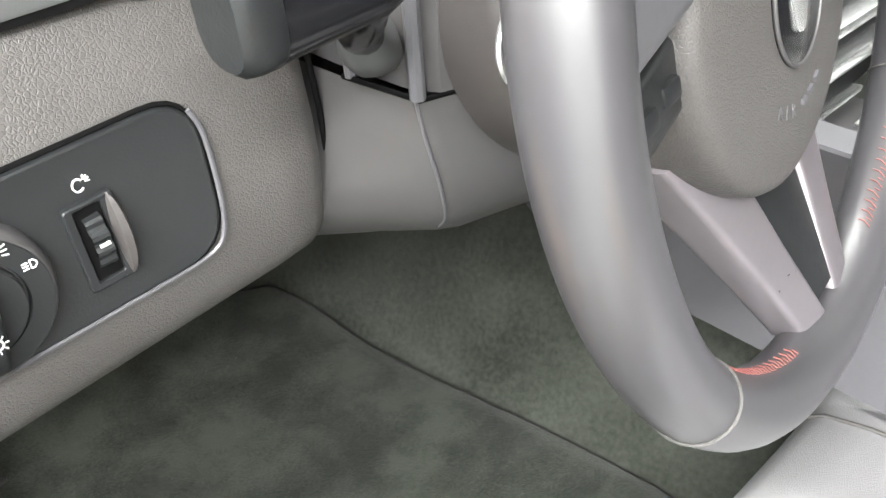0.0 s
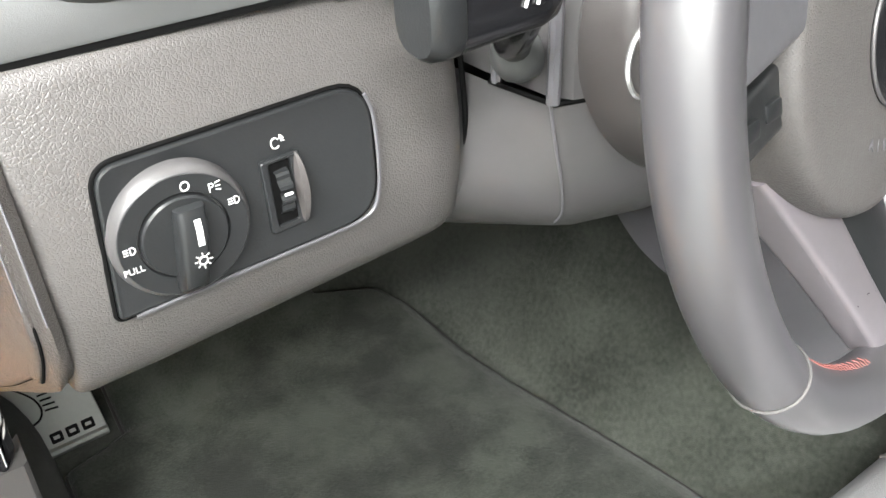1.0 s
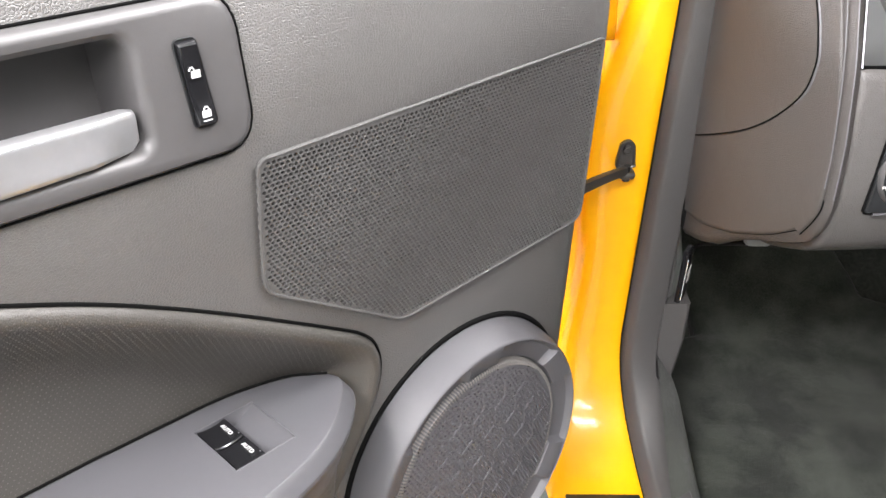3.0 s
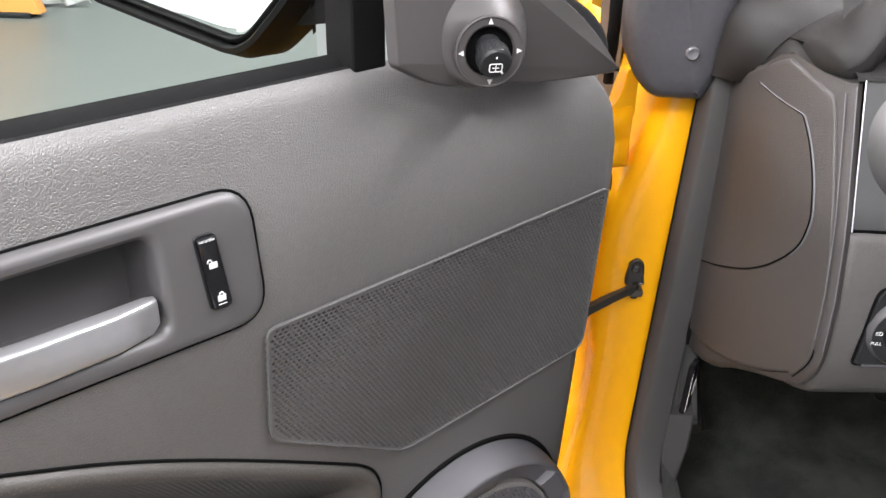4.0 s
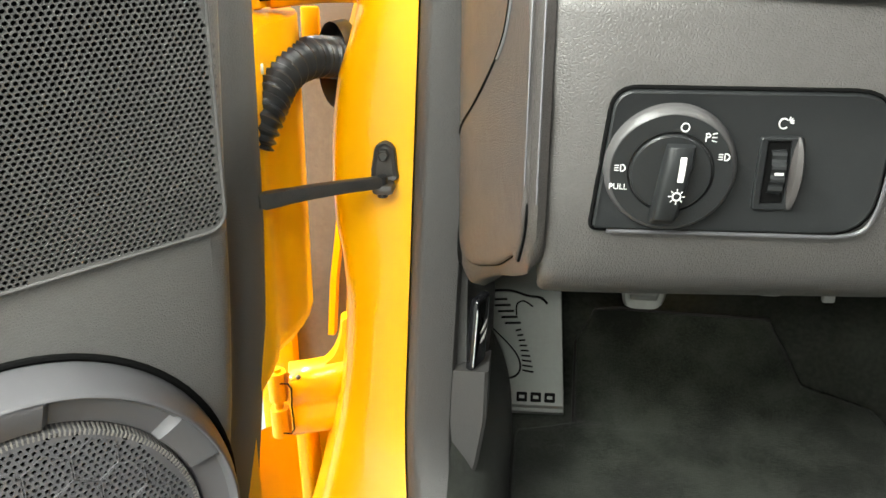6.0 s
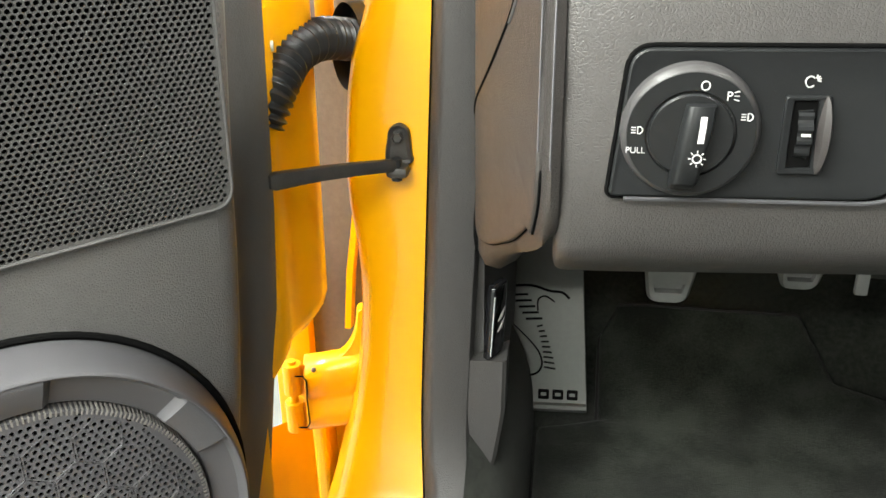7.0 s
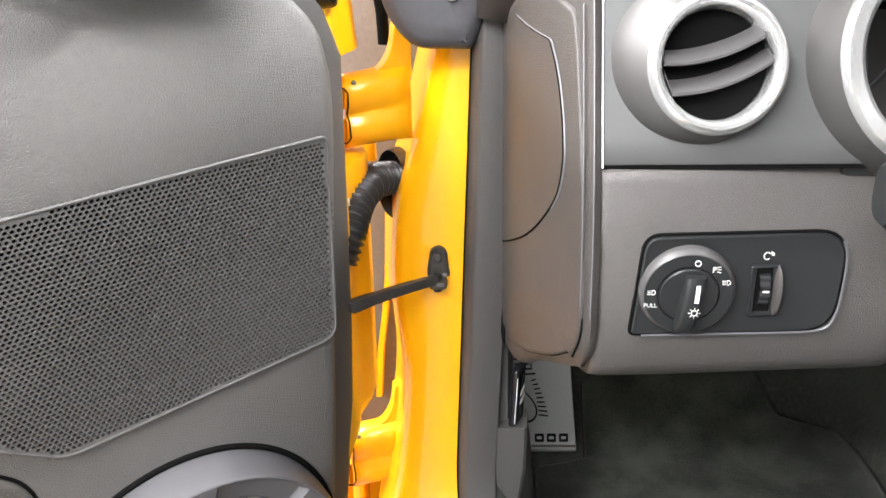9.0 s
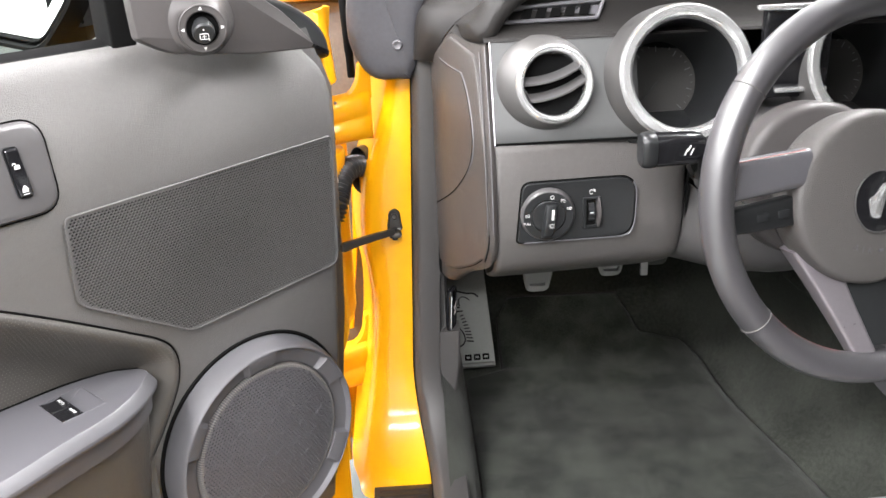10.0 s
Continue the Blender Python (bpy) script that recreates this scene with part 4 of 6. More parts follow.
# moulded trim strip along the opening: down the pillar and back along the sill
sec = [(0.000, 0.000), (0.0035, 0.0095), (0.0080, 0.0160), (0.0098, 0.0176), (0.0122, 0.0184), (0.022, 0.0176), (0.0335, 0.0160), (0.0375, 0.0145), (0.0393, 0.0115), (0.040, -0.02)]
line = [(0.512, 0.8685, 0), (0.512, 0.80, 0), (0.512, 0.70, 0), (0.512, 0.60, 0), (0.512, 0.52, 0), (0.512, 0.46, 0)]
line += [(0.512 - 0.14 * (1 - math.cos(a)), 0.44 - 0.14 * math.sin(a), a) for a in np.linspace(0.06, math.pi / 2, 14)]
line += [(0.25, 0.30, math.pi / 2), (0.0, 0.30, math.pi / 2), (-0.9, 0.30, math.pi / 2)]
rings = []
for y, z, a in line:
    x0 = seal_x(z) + 0.022 * max(0.0, (0.44 - z) / 0.14) ** 2
    rings.append([Vector((x0 + dx * (1 + 0.25 * (a > 0.5)), y - h * math.cos(a), z + h * math.sin(a))) for dx, h in sec])
part("opening_trim", loft(rings, False), TRIMDARK, None, "dark grey moulded trim along the door opening", 32, "structure")
# rubber lip between paint and trim
rings = [[Vector((seal_x(z) + 0.022 * max(0.0, (0.44 - z) / 0.14) ** 2 - 0.0002 + 0.0007 * math.cos(t), y - 0.003 * math.cos(a) - 0.002 * math.sin(t), z + 0.003 * math.sin(a))) for t in np.linspace(0, 2 * math.pi, 8, endpoint=False)] for y, z, a in line]
part("seal_lip", loft(rings, True), RUBBER, None, "thin dark rubber lip beside the yellow paint", 50, "structure")

# corner cover with its screw, above the pillar
cover = thing("pillar_cover", "moulded dark cover over the pillar's top with one screw", "pillar cover")
CV = rounded([(-0.104, 0.847), (-0.150, 0.848), (-0.168, 0.868), (-0.179, 0.895), (-0.180, 0.935), (-0.165, 1.02), (-0.05, 1.02), (-0.088, 0.93), (-0.092, 0.872)], [0.003, 0.012, 0.012, 0.015, 0.02, 0.01, 0.01, 0.01, 0.003], 4)
part("cover_shell", plate(CV, lambda a, b, h: Vector((a - 0.002, 0.504 - h + 0.12 * max(0, -0.145 - a), b - 0.004)), [(0, -0.022), (0, 0.006), (0.003, 0.0105), (0.010, 0.013), (0.02, 0.0115)]), FELT, cover, "", 40)
part("screw", turned([(0.0062, 0.0), (0.0062, 0.002), (0.005, 0.0035), (0.0025, 0.0028), (0.0, 0.0018)], lambda a, b, h: Vector((-0.1205 + a, 0.4925 - h, 0.887 + b)), 20), SWITCHGREY, cover, "grey screw head", 30)
# pillar finisher sweeping up and over the end of the dashboard
LEFT = [(-0.101, 0.490, 0.868), (-0.0995, 0.490, 0.885), (-0.097, 0.490, 0.908), (-0.091, 0.491, 0.927), (-0.077, 0.493, 0.938), (-0.055, 0.500, 0.946), (0.0, 0.52, 0.960), (0.2, 0.58, 0.978), (0.6, 0.64, 0.985)]
RIGHT = [(-0.066, 0.482, 0.862), (-0.070, 0.466, 0.878), (-0.066, 0.456, 0.895), (-0.055, 0.454, 0.910), (-0.040, 0.454, 0.922), (-0.018, 0.458, 0.932), (0.034, 0.465, 0.9395), (0.2, 0.475, 0.952), (0.6, 0.48, 0.96)]
rings = []
for a, b in zip(spline(LEFT, 5), spline(RIGHT, 5)):
    a, b = Vector(a), Vector(b)
    rings.append([a + Vector((0.0, 0.03, 0.004)), a + Vector((0.0, 0.006, 0.0))] + [a.lerp(b, t) + Vector((-0.002, -0.008, 0.003)) * math.sin(math.pi * (0.08 + 0.84 * t)) for t in (0.0, 0.08, 0.2, 0.35, 0.5, 0.65, 0.8, 0.92, 1.0)] + [b + Vector((0.001, 0.006, -0.001)), b + Vector((0.004, 0.04, -0.004))])
part("pillar_finisher", loft(rings, False), PADBLACK, cover, "dark windscreen pillar finisher", 60)
part("finisher_joint", tube([(seal_x(0.869) + dx, 0.5115 - h, 0.8692) for dx, h in sec[2:9]], 0.0007, 6), SWITCHGREY, cover, "pale joint line")

# ---- footwell ----
floor_pts = [(-1.3, 0.252), (0.50, 0.252), (0.60, 0.2535), (0.68, 0.2595), (0.76, 0.279), (0.82, 0.320), (0.96, 0.48), (1.0, 0.75), (1.0, 0.90)]
tunnel_x = lambda y: float(np.interp(y, [-1.3, 0.30, 0.42, 0.52, 0.62, 0.75, 0.86, 1.0], [0.465, 0.458, 0.440, 0.420, 0.402, 0.388, 0.380, 0.375]))  # noqa: E731
bm = bmesh.new()
rows = []
for y, z in [(p[0], p[1]) for p in spline(floor_pts, 5)]:
    xs = [-0.075, -0.05, 0.05, 0.15, 0.25, 0.33, tunnel_x(y) - 0.012, tunnel_x(y)]
    row = [(x, y, z + 0.003 * noise.noise(Vector((x * 9, y * 9, 0)))) for x in xs]
    top = max(z, 0.252)
    for dx, dz in ((0.012, 0.014), (0.035, 0.06), (0.075, 0.13), (0.10, 0.20), (0.13, 0.26), (0.20, 0.29), (0.30, 0.30)):
        row.append((tunnel_x(y) + dx, y, top + dz + 0.003 * noise.noise(Vector((dx * 30, y * 14, 3)))))
    rows.append([Vector(p) for p in row])
part("carpet", loft(rows, False), CARPET, None, "dark green-grey carpet over footwell floor and tunnel", 70, "structure")
# fold of the tunnel carpet
part("tunnel_fold", tube([(tunnel_x(y) + 0.105 + 0.004 * math.sin(y * 17), y, 0.452 + 0.006 * math.sin(y * 9)) for y in np.linspace(0.95, 0.1, 20)], 0.006, 8), CARPET, None, "rolled fold in the tunnel carpet", 60, "structure")
part("kick_panel", loft([[(-0.095, 0.512, z), (-0.075, 0.514, z), (-0.072, 0.530, z), (-0.068, 0.60, z), (-0.064, 1.0, z)] for z in (0.24, 0.45, 0.66)], False), PLASTIC, None, "dark kick panel beside the footwell", 50, "structure")
rings = []
for y in np.linspace(0.74, -0.9, 28):
    tall = float(np.interp(y, [0.30, 0.37, 0.50], [0.055, 0.062, 0.16]))
    rings.append([Vector((-0.085 + 0.046 * t + 0.012 * math.sin(math.pi * t), y, 0.254 + tall * (1 - t) + 0.010 * math.sin(math.pi * t))) for t in np.linspace(0, 1, 8)])
part("kick_carpet", loft(rings, False), CARPET, None, "carpet turned up inside the sill", 70, "structure")
part("bulkhead", block(-0.3, 1.5, 1.0, 1.03, 0.2, 0.97), LINING, None, "dark bulkhead behind the pedals", 0, "structure")

mat_thing = thing("floor_mat", "dark grey-green pile floor mat lying in the footwell", "floor mat")
mat_line = [(-0.55, 0.257), (0.3, 0.257), (0.50, 0.257), (0.60, 0.2585), (0.68, 0.2645), (0.76, 0.284), (0.82, 0.327), (0.845, 0.352)]
rows, under = [], []
curve = spline(mat_line, 20)
for k, (y, z) in enumerate(curve):
    right = tunnel_x(y) - 0.010 if y < 0.72 else float(np.interp(y, [0.72, 0.735, 0.765, 0.785, 0.82, 0.845], [0.380, 0.377, 0.36, 0.285, 0.270, 0.255]))
    left = -0.037 if y < 0.71 else float(np.interp(y, [0.71, 0.725, 0.82, 0.845], [-0.03, 0.028, 0.030, 0.05]))
    row = []
    for i, f in enumerate((0, 0.004, 0.015, 0.05, 0.15, 0.3, 0.45, 0.6, 0.75, 0.88, 0.96, 0.987, 0.997, 1)):
        x = left + (right - left) * f
        rise = 0.009 * min(1, min(f, 1 - f) / 0.02) ** 0.5 + 0.003 * noise.noise(Vector((x * 7, y * 7, 5))) + 0.0015 * noise.noise(Vector((x * 30, y * 30, 8)))
        row.append(Vector((x, y, z + rise)))
    rows.append(row)
part("mat_top", loft(rows, False), MAT, mat_thing, "", 70)
edge_path = [r[0] for r in rows] + list(rows[-1])[1:-1] + [r[-1] for r in reversed(rows)]
# edge tube in near-black, standing in for the soft shadow round the mat
part("shaded_binding", tube(edge_path, 0.0024, 8), PADBLACK, mat_thing, "bound edge, darkened for the soft shadow along the mat", 60)

# footrest: a brushed plate with dark markings
rest = thing("footrest", "brushed metal footrest plate with a dark emblem on the footwell wall", "footrest")
REST = frame_of((-0.0265, 0.728, 0.2845), (1, 0.0, 0.02), (-0.05, 0.42, 0.90))
PL = rounded([(-0.046, 0.0), (0.044, 0.0), (0.034, 0.215), (-0.056, 0.215)], 0.003, 3)
part("rest_plate", plate(PL, lambda a, b, h: REST @ Vector((a, b, h)), [(0.001, -0.012), (0, -0.010), (0, -0.001), (0.001, 0)]), STEEL, rest, "", 30)
on_rest = lambda a, b, h=0.0006: REST @ Vector((a, b, h))  # noqa: E731
part("rest_lip", tube([on_rest(-0.0445, 0.0055, -0.002), on_rest(0.0425, 0.0055, -0.002)], 0.0050, 8), STEEL, rest, "rounded lower lip", 40)
# plain letter-high bars in place of the model's name
for x, wide in ((-0.0365, 0.0125), (-0.0225, 0.0115), (-0.0035, 0.0120), (0.0120, 0.0120), (0.0275, 0.0120)):
    o, i = rrect(x - wide / 2, x + wide / 2, 0.0135, 0.0245, 0.0015, 2), rrect(x - wide / 2 + 0.003, x + wide / 2 - 0.003, 0.0172, 0.0208, 0.0005, 2)
    part("marking_bar", loft([[on_rest(a, b) for a, b in q] for q in (o, i)], True), GAP, rest, "plain dark bar", 0)
arc = spline([(-0.050, 0.104), (-0.036, 0.092), (-0.0200, 0.0770), (-0.0095, 0.0640), (-0.0062, 0.0520), (-0.0095, 0.0435), (-0.0165, 0.0395), (-0.0255, 0.0392)], 4)
part("emblem_curve", tube([on_rest(a, b, 0.0002) for a, b in arc], [0.0007 + 0.0008 * (k / len(arc)) for k in range(len(arc))], 5), GAP, rest, "dark curved line of the emblem", 0)
for k in range(9):
    a, b = -0.0125 + 0.0019 * k - 0.00010 * k * k, 0.0925 - 0.0055 * k
    part("emblem_bar", tube([on_rest(a, b, 0.0002), on_rest(a + 0.006 + 0.0008 * k, b + 0.0004 * (4 - k), 0.0002)], 0.0010, 4), GAP, rest, "", 0)
for k in range(5):
    part("emblem_bar", tube([on_rest(-0.041 + 0.004 * k, 0.1265 - 0.0065 * k, 0.0002), on_rest(-0.023 + 0.004 * k, 0.1275 - 0.0065 * k, 0.0002)], 0.0013, 4), GAP, rest, "", 0)
part("emblem_wing", tube([on_rest(a, b, 0.0002) for a, b in spline([(-0.045, 0.136), (-0.020, 0.1375), (0.000, 0.132), (0.014, 0.1305), (0.022, 0.124)], 4)], 0.0015, 5), GAP, rest, "", 0)
part("emblem_wing", tube([on_rest(a, b, 0.0002) for a, b in spline([(-0.012, 0.110), (-0.012, 0.122), (-0.004, 0.126), (0.006, 0.120)], 4)], 0.0009, 5), GAP, rest, "", 0)

# bonnet release on the kick panel
lever = thing("bonnet_release", "black bonnet release lever with white signs beside the footwell", "lever")
LV = frame_of((-0.0665, 0.508, 0.512), (0.52, 0.85, 0.0), (0.03, 0.0, 1.0))
on_lv = lambda a, b, h: LV @ Vector((a, b, h))  # noqa: E731
part("lever_handle", plate(rounded([(-0.0095, -0.033), (0.010, -0.029), (0.0125, 0.032), (-0.0060, 0.030)], [0.003, 0.004, 0.003, 0.004], 3), on_lv, [(0.0005, -0.003), (0, 0.001), (0.0008, 0.0028), (0.0020, 0.0034), (0.0045, 0.0024)]), GLOSS, lever, "", 30)
part("lever_edge", tube([on_lv(-0.0078, -0.028, 0.0032), on_lv(-0.0050, 0.022, 0.0034)], 0.0006, 6), SILVER, lever, "pale line along the lever")
bm = bmesh.new()
for a, b in ((-0.001, 0.000), (-0.001, -0.009)):
    tube([on_lv(a, b, 0.0042), on_lv(a + 0.004, b + 0.003, 0.0042), on_lv(a + 0.009, b + 0.010, 0.0042)], [0.0004, 0.0013, 0.0004], 4, bm=bm)
part("lever_sign", bm, DOTGREY, lever, "", 0)
part("kick_ledge", loft([[(x, y, z) for x, y in ((-0.090, 0.4985), (xr - 0.003, 0.4990), (xr, 0.502), (xr, 0.535))] for z, xr in ((0.29, -0.0885), (0.34, -0.075), (0.39, -0.063), (0.432, -0.057), (0.480, -0.056))], False, False, True), TRIMDARK, None, "stepped dark trim below the bonnet release", 40, "structure")


def pedal(name, x0, x1, z0, z1, y, mat, slot):
    """A pedal on its arm, tapered downwards, with a slot where it has one."""
    ob = thing(name, "metal-faced pedal hanging below the dashboard", "pedal", group="pedals")
    cx, hw, hh = (x0 + x1) / 2, (x1 - x0) / 2, (z1 - z0) / 2
    m = frame_of((cx, y, (z0 + z1) / 2), (1, 0, 0), (0, -0.25, 1))
    o = rounded([(-hw * 0.70, -hh), (hw * 0.70, -hh), (hw, hh), (-hw, hh)], [0.012, 0.012, 0.006, 0.006], 4)
    if slot:
        i = rounded([(-hw * 0.48, -hh * 0.52), (hw * 0.48, -hh * 0.52), (hw * 0.56, -hh * 0.12), (-hw * 0.56, -hh * 0.12)], 0.002, 4)
        rings = [[m @ Vector((a, b, h)) for a, b in q] for q, h in ((o, -0.012), (o, 0.0), (inset(o, 0.003), 0.004), (inset(i, -0.002), 0.004), (i, 0.003), (i, -0.004))]
        bm = loft(rings, True, True, True)
    else:
        bm = plate(o, lambda a, b, h: m @ Vector((a, b, h)), [(0, -0.012), (0, 0.0), (0.003, 0.004), (0.006, 0.0035)], True)
    part("pedal_pad", bm, mat, ob, "", 35)
    part("pedal_arm", tube([m @ Vector((0, hh * 0.5, -0.012)), m @ Vector((0, hh + 0.08, -0.05)), m @ Vector((0, hh + 0.22, -0.02))], 0.008, 10), BLACK, ob, "black pedal arm")


pedal("clutch_pedal", 0.060, 0.114, 0.434, 0.492, 0.702, PEDALMETAL, True)
pedal("brake_pedal", 0.192, 0.242, 0.440, 0.490, 0.735, PEDALMETAL, True)
pedal("accelerator_pedal", 0.272, 0.322, 0.452, 0.55, 0.735, STEEL, False)
# silver edge coloured white, in place of its bright reflection
part("pedal_edge_glint", block(0.262, 0.274, 0.712, 0.720, 0.450, 0.476, 0.002), WHITE, bpy.data.objects["accelerator_pedal"], "bright edge")
# ---- dashboard ----
dash = thing("dashboard", "dark grey dashboard with metal trim, round vent and light switch", "dashboard")


def knee_y(x, z):
    """Depth of the knee panel's face."""
    y = float(np.interp(z, [0.64, 0.66, 0.69, 0.72, 0.76, 0.80], [0.336, 0.317, 0.309, 0.308, 0.311, 0.319]))
    return y + 0.09 * max(0.0, x) * 0.9


def on_knee(x, z, h=0.0):
    return Vector((x, knee_y(x, z) - h, z))


rows = []
low_edge = [(0.6600, 0.3165), (0.6500, 0.3225), (0.6410, 0.3330), (0.6290, 0.3540), (0.6140, 0.3840), (0.6010, 0.4120), (0.5950, 0.4270), (0.5960, 0.4340), (0.605, 0.444)]
for x, back in ((-0.0225, 0.012), (-0.0215, 0.005), (-0.019, 0.0015), (-0.014, 0), (0.02, 0), (0.06, 0), (0.10, 0), (0.14, 0), (0.17, 0), (0.187, 0.001), (0.196, 0.005), (0.201, 0.014), (0.2025, 0.04)):
    row = [Vector((x, knee_y(x, 0.798) + 0.014 + back, 0.7985)), Vector((x, knee_y(x, 0.798) + 0.003 + back, 0.7985)), Vector((x, knee_y(x, 0.796) + 0.0005 + back, 0.7965))]
    row += [Vector((x, knee_y(x, z) + back, z)) for z in (0.79, 0.775, 0.76, 0.74, 0.72, 0.70, 0.685, 0.672)]
    row += [Vector((x, y + 0.081 * max(0, x) + back, z)) for z, y in low_edge]
    rows.append(row)
part("knee_panel", loft(rows, False), KNEE, dash, "grained grey-brown knee panel", 50)

part("knee_gap", tube([(0.2035, knee_y(0.20, z) + 0.010, z) for z in (0.795, 0.76, 0.72, 0.69, 0.665)] + [(0.2035, 0.352, 0.650), (0.2035, 0.385, 0.628)], 0.0015, 8), GAP, dash, "dark gap beside the steering column")

# light switch panel
SW = rounded([(0.0028, 0.6888), (0.1360, 0.6868), (0.1385, 0.7560), (0.0095, 0.7570)], [0.003, 0.022, 0.020, 0.010], 6)
panel = part("switch_panel", plate(SW, on_knee, [(-0.001, -0.003), (0.0, 0.0030), (0.0010, 0.0034), (0.002, 0.0030)]), BLACK, dash, "smooth black switch panel", 30)
lip = [p for p in inset(SW, -0.0012)]
part("panel_gap", tube([on_knee(x, z, 0.0008) for x, z in lip], 0.0011, 6, True), GAP, panel, "dark gap round the panel")
bm = tube([on_knee(x, z, 0.0024) for x, z in spline([(0.010, 0.6870), (0.060, 0.6862), (0.110, 0.6852), (0.1255, 0.6858), (0.1345, 0.6900), (0.1385, 0.702), (0.1396, 0.722), (0.1396, 0.740), (0.1365, 0.750)], 4)], 0.0011, 6)
part("panel_lip", bm, SWITCHGREY, panel, "worn grey edge of the panel")

KX, KZ = 0.0368, 0.7205
on_knob = lambda a, b, h: Vector((KX + a, 0.3115 - h - 0.03 * b, KZ + b))  # noqa: E731
knob = part("light_switch", turned([(0.0312, -0.002), (0.0310, 0.004), (0.0304, 0.0062), (0.0290, 0.0088), (0.0282, 0.0094), (0.0200, 0.0094), (0.0195, 0.0080), (0.0190, 0.0080)], on_knob, 72), SMOOTH, dash, "round headlight switch with white signs", 28)
part("dial_face", turned([(0.0283, 0.0092), (0.0278, 0.0099), (0.0200, 0.0099), (0.0194, 0.0086)], on_knob, 72), BLACK, knob, "black dial face", 28)
part("dial_centre", turned([(0.0189, 0.0076), (0.0187, 0.0108), (0.0179, 0.0118), (0.0, 0.0121)], on_knob, 56), BLACK, knob, "turning centre", 28)
rings = []
for b, hw, h in ((0.0150, 0.0060, 0.0110), (0.0143, 0.0066, 0.0165), (0.006, 0.0068, 0.0195), (-0.008, 0.0066, 0.0205), (-0.0205, 0.0062, 0.0190), (-0.0245, 0.0058, 0.0145), (-0.0252, 0.0054, 0.0080)):
    mid = 0.0030 - 0.14 * (0.015 - b)
    rings.append([on_knob(a + mid, b, hh) for a, hh in ((-hw, 0.008), (-hw * 0.94, h - 0.0022), (-hw * 0.74, h - 0.0004), (-hw * 0.5, h), (hw * 0.6, h), (hw * 0.85, h - 0.0008), (hw * 0.97, h - 0.0026), (hw, 0.008))])
part("grip", loft(rings, False, False, False), BLACK, knob, "raised grip bar", 40)


def knob_sign(name, bm):
    part(name, bm, WHITE, knob, "", 0)


knob_sign("pointer_mark", loft([[on_knob(a + 0.07 * b, b, h) for a in (0.0017, 0.0045)] for b, h in ((0.0105, 0.0186), (0.006, 0.0200), (0.0025, 0.0203), (-0.0010, 0.0206))], False))
bm = tube([on_knob(0.0022 + 0.0019 * math.cos(t), -0.0079 + 0.0019 * math.sin(t), 0.0208) for t in np.linspace(0, 2 * math.pi, 14, endpoint=False)], 0.0004, 4, True)
for k in range(8):
    t = k * math.pi / 4
    tube([on_knob(0.0022 + r * math.cos(t), -0.0079 + r * math.sin(t), 0.0208) for r in (0.0026, 0.0038)], 0.0003, 4, bm=bm)
knob_sign("lamp_sign", bm)
F0 = 0.0101
knob_sign("off_sign", tube([on_knob(0.0042 + 0.0018 * math.cos(t), 0.0222 + 0.0020 * math.sin(t), F0) for t in np.linspace(0, 2 * math.pi, 14, endpoint=False)], 0.0004, 4, True))
# parking lamps: a P-shaped bow and three rays
bm = tube([on_knob(0.0140 + a, 0.0178 + b, F0) for a, b in ((0.0, -0.0020), (0.0, 0.0018), (0.0012, 0.0018), (0.0019, 0.0010), (0.0012, 0.0001), (0.0002, 0.0001))], 0.00035, 4)
for b, e in ((-0.0014, -0.0020), (0.0001, 0.0001), (0.0016, 0.0022)):
    tube([on_knob(0.0166, 0.0178 + b, F0), on_knob(0.0188, 0.0178 + e, F0)], 0.0003, 4, bm=bm)
knob_sign("parking_sign", bm)
for name, cx, cz in (("headlamp_sign", 0.0232, 0.0086), ("foglamp_sign", -0.0235, 0.0015)):
    bm = bmesh.new()
    o = [(0.0003, -0.0016), (0.0003, 0.0016), (0.0014, 0.0016), (0.0024, 0.0006), (0.0024, -0.0006), (0.0014, -0.0016)]
    tube([on_knob(cx + a, cz + b, F0) for a, b in o], 0.00035, 4, True, bm)
    for b in (-0.0012, 0, 0.0012):
        tube([on_knob(cx - 0.0026, cz + b, F0), on_knob(cx - 0.0005, cz + b, F0)], 0.0003, 4, bm=bm)
    knob_sign(name, bm)
text("lettering", "PULL", 0.0040, frame_of(on_knob(-0.0237, -0.0080, F0), (1, 0, 0), (0, 0.03, 1)), WHITE, knob)

# dimmer wheel in its slot
frame_o, frame_i = rrect(0.0775, 0.0975, 0.7005, 0.7365, 0.0015, 3), rrect(0.0812, 0.0920, 0.7035, 0.7345, 0.001, 3)
rings = [[on_knee(x, z, h) for x, z in o] for o, h in ((frame_o, 0.0), (frame_o, 0.0048), (inset(frame_o, 0.0006), 0.0054), (inset(frame_i, -0.0004), 0.0050), (frame_i, 0.0044), (frame_i, -0.010))]
dim = part("dimmer", loft(rings, True, False, True), BLACK, dash, "instrument dimmer with a ribbed thumbwheel", 30)
part("slot", plate(frame_i, on_knee, [(0, 0.0030), (0.0001, 0.0034)]), GAP, dim, "dark slot", 0)
bm = bmesh.new()
rings = []
for k in range(25):
    t = -1.15 + 2.3 * k / 24
    r = 0.0168 - (0.0012 if k % 4 < 2 else 0.0)
    rings.append([Vector((x, knee_y(0.087, 0.719) + 0.0085 - r * math.cos(t), 0.719 + r * math.sin(t))) for x in (0.0835, 0.0840, 0.0897, 0.0902)])
part("thumbwheel", loft(rings, False), BLACK, dim, "ribbed black thumbwheel", 20)
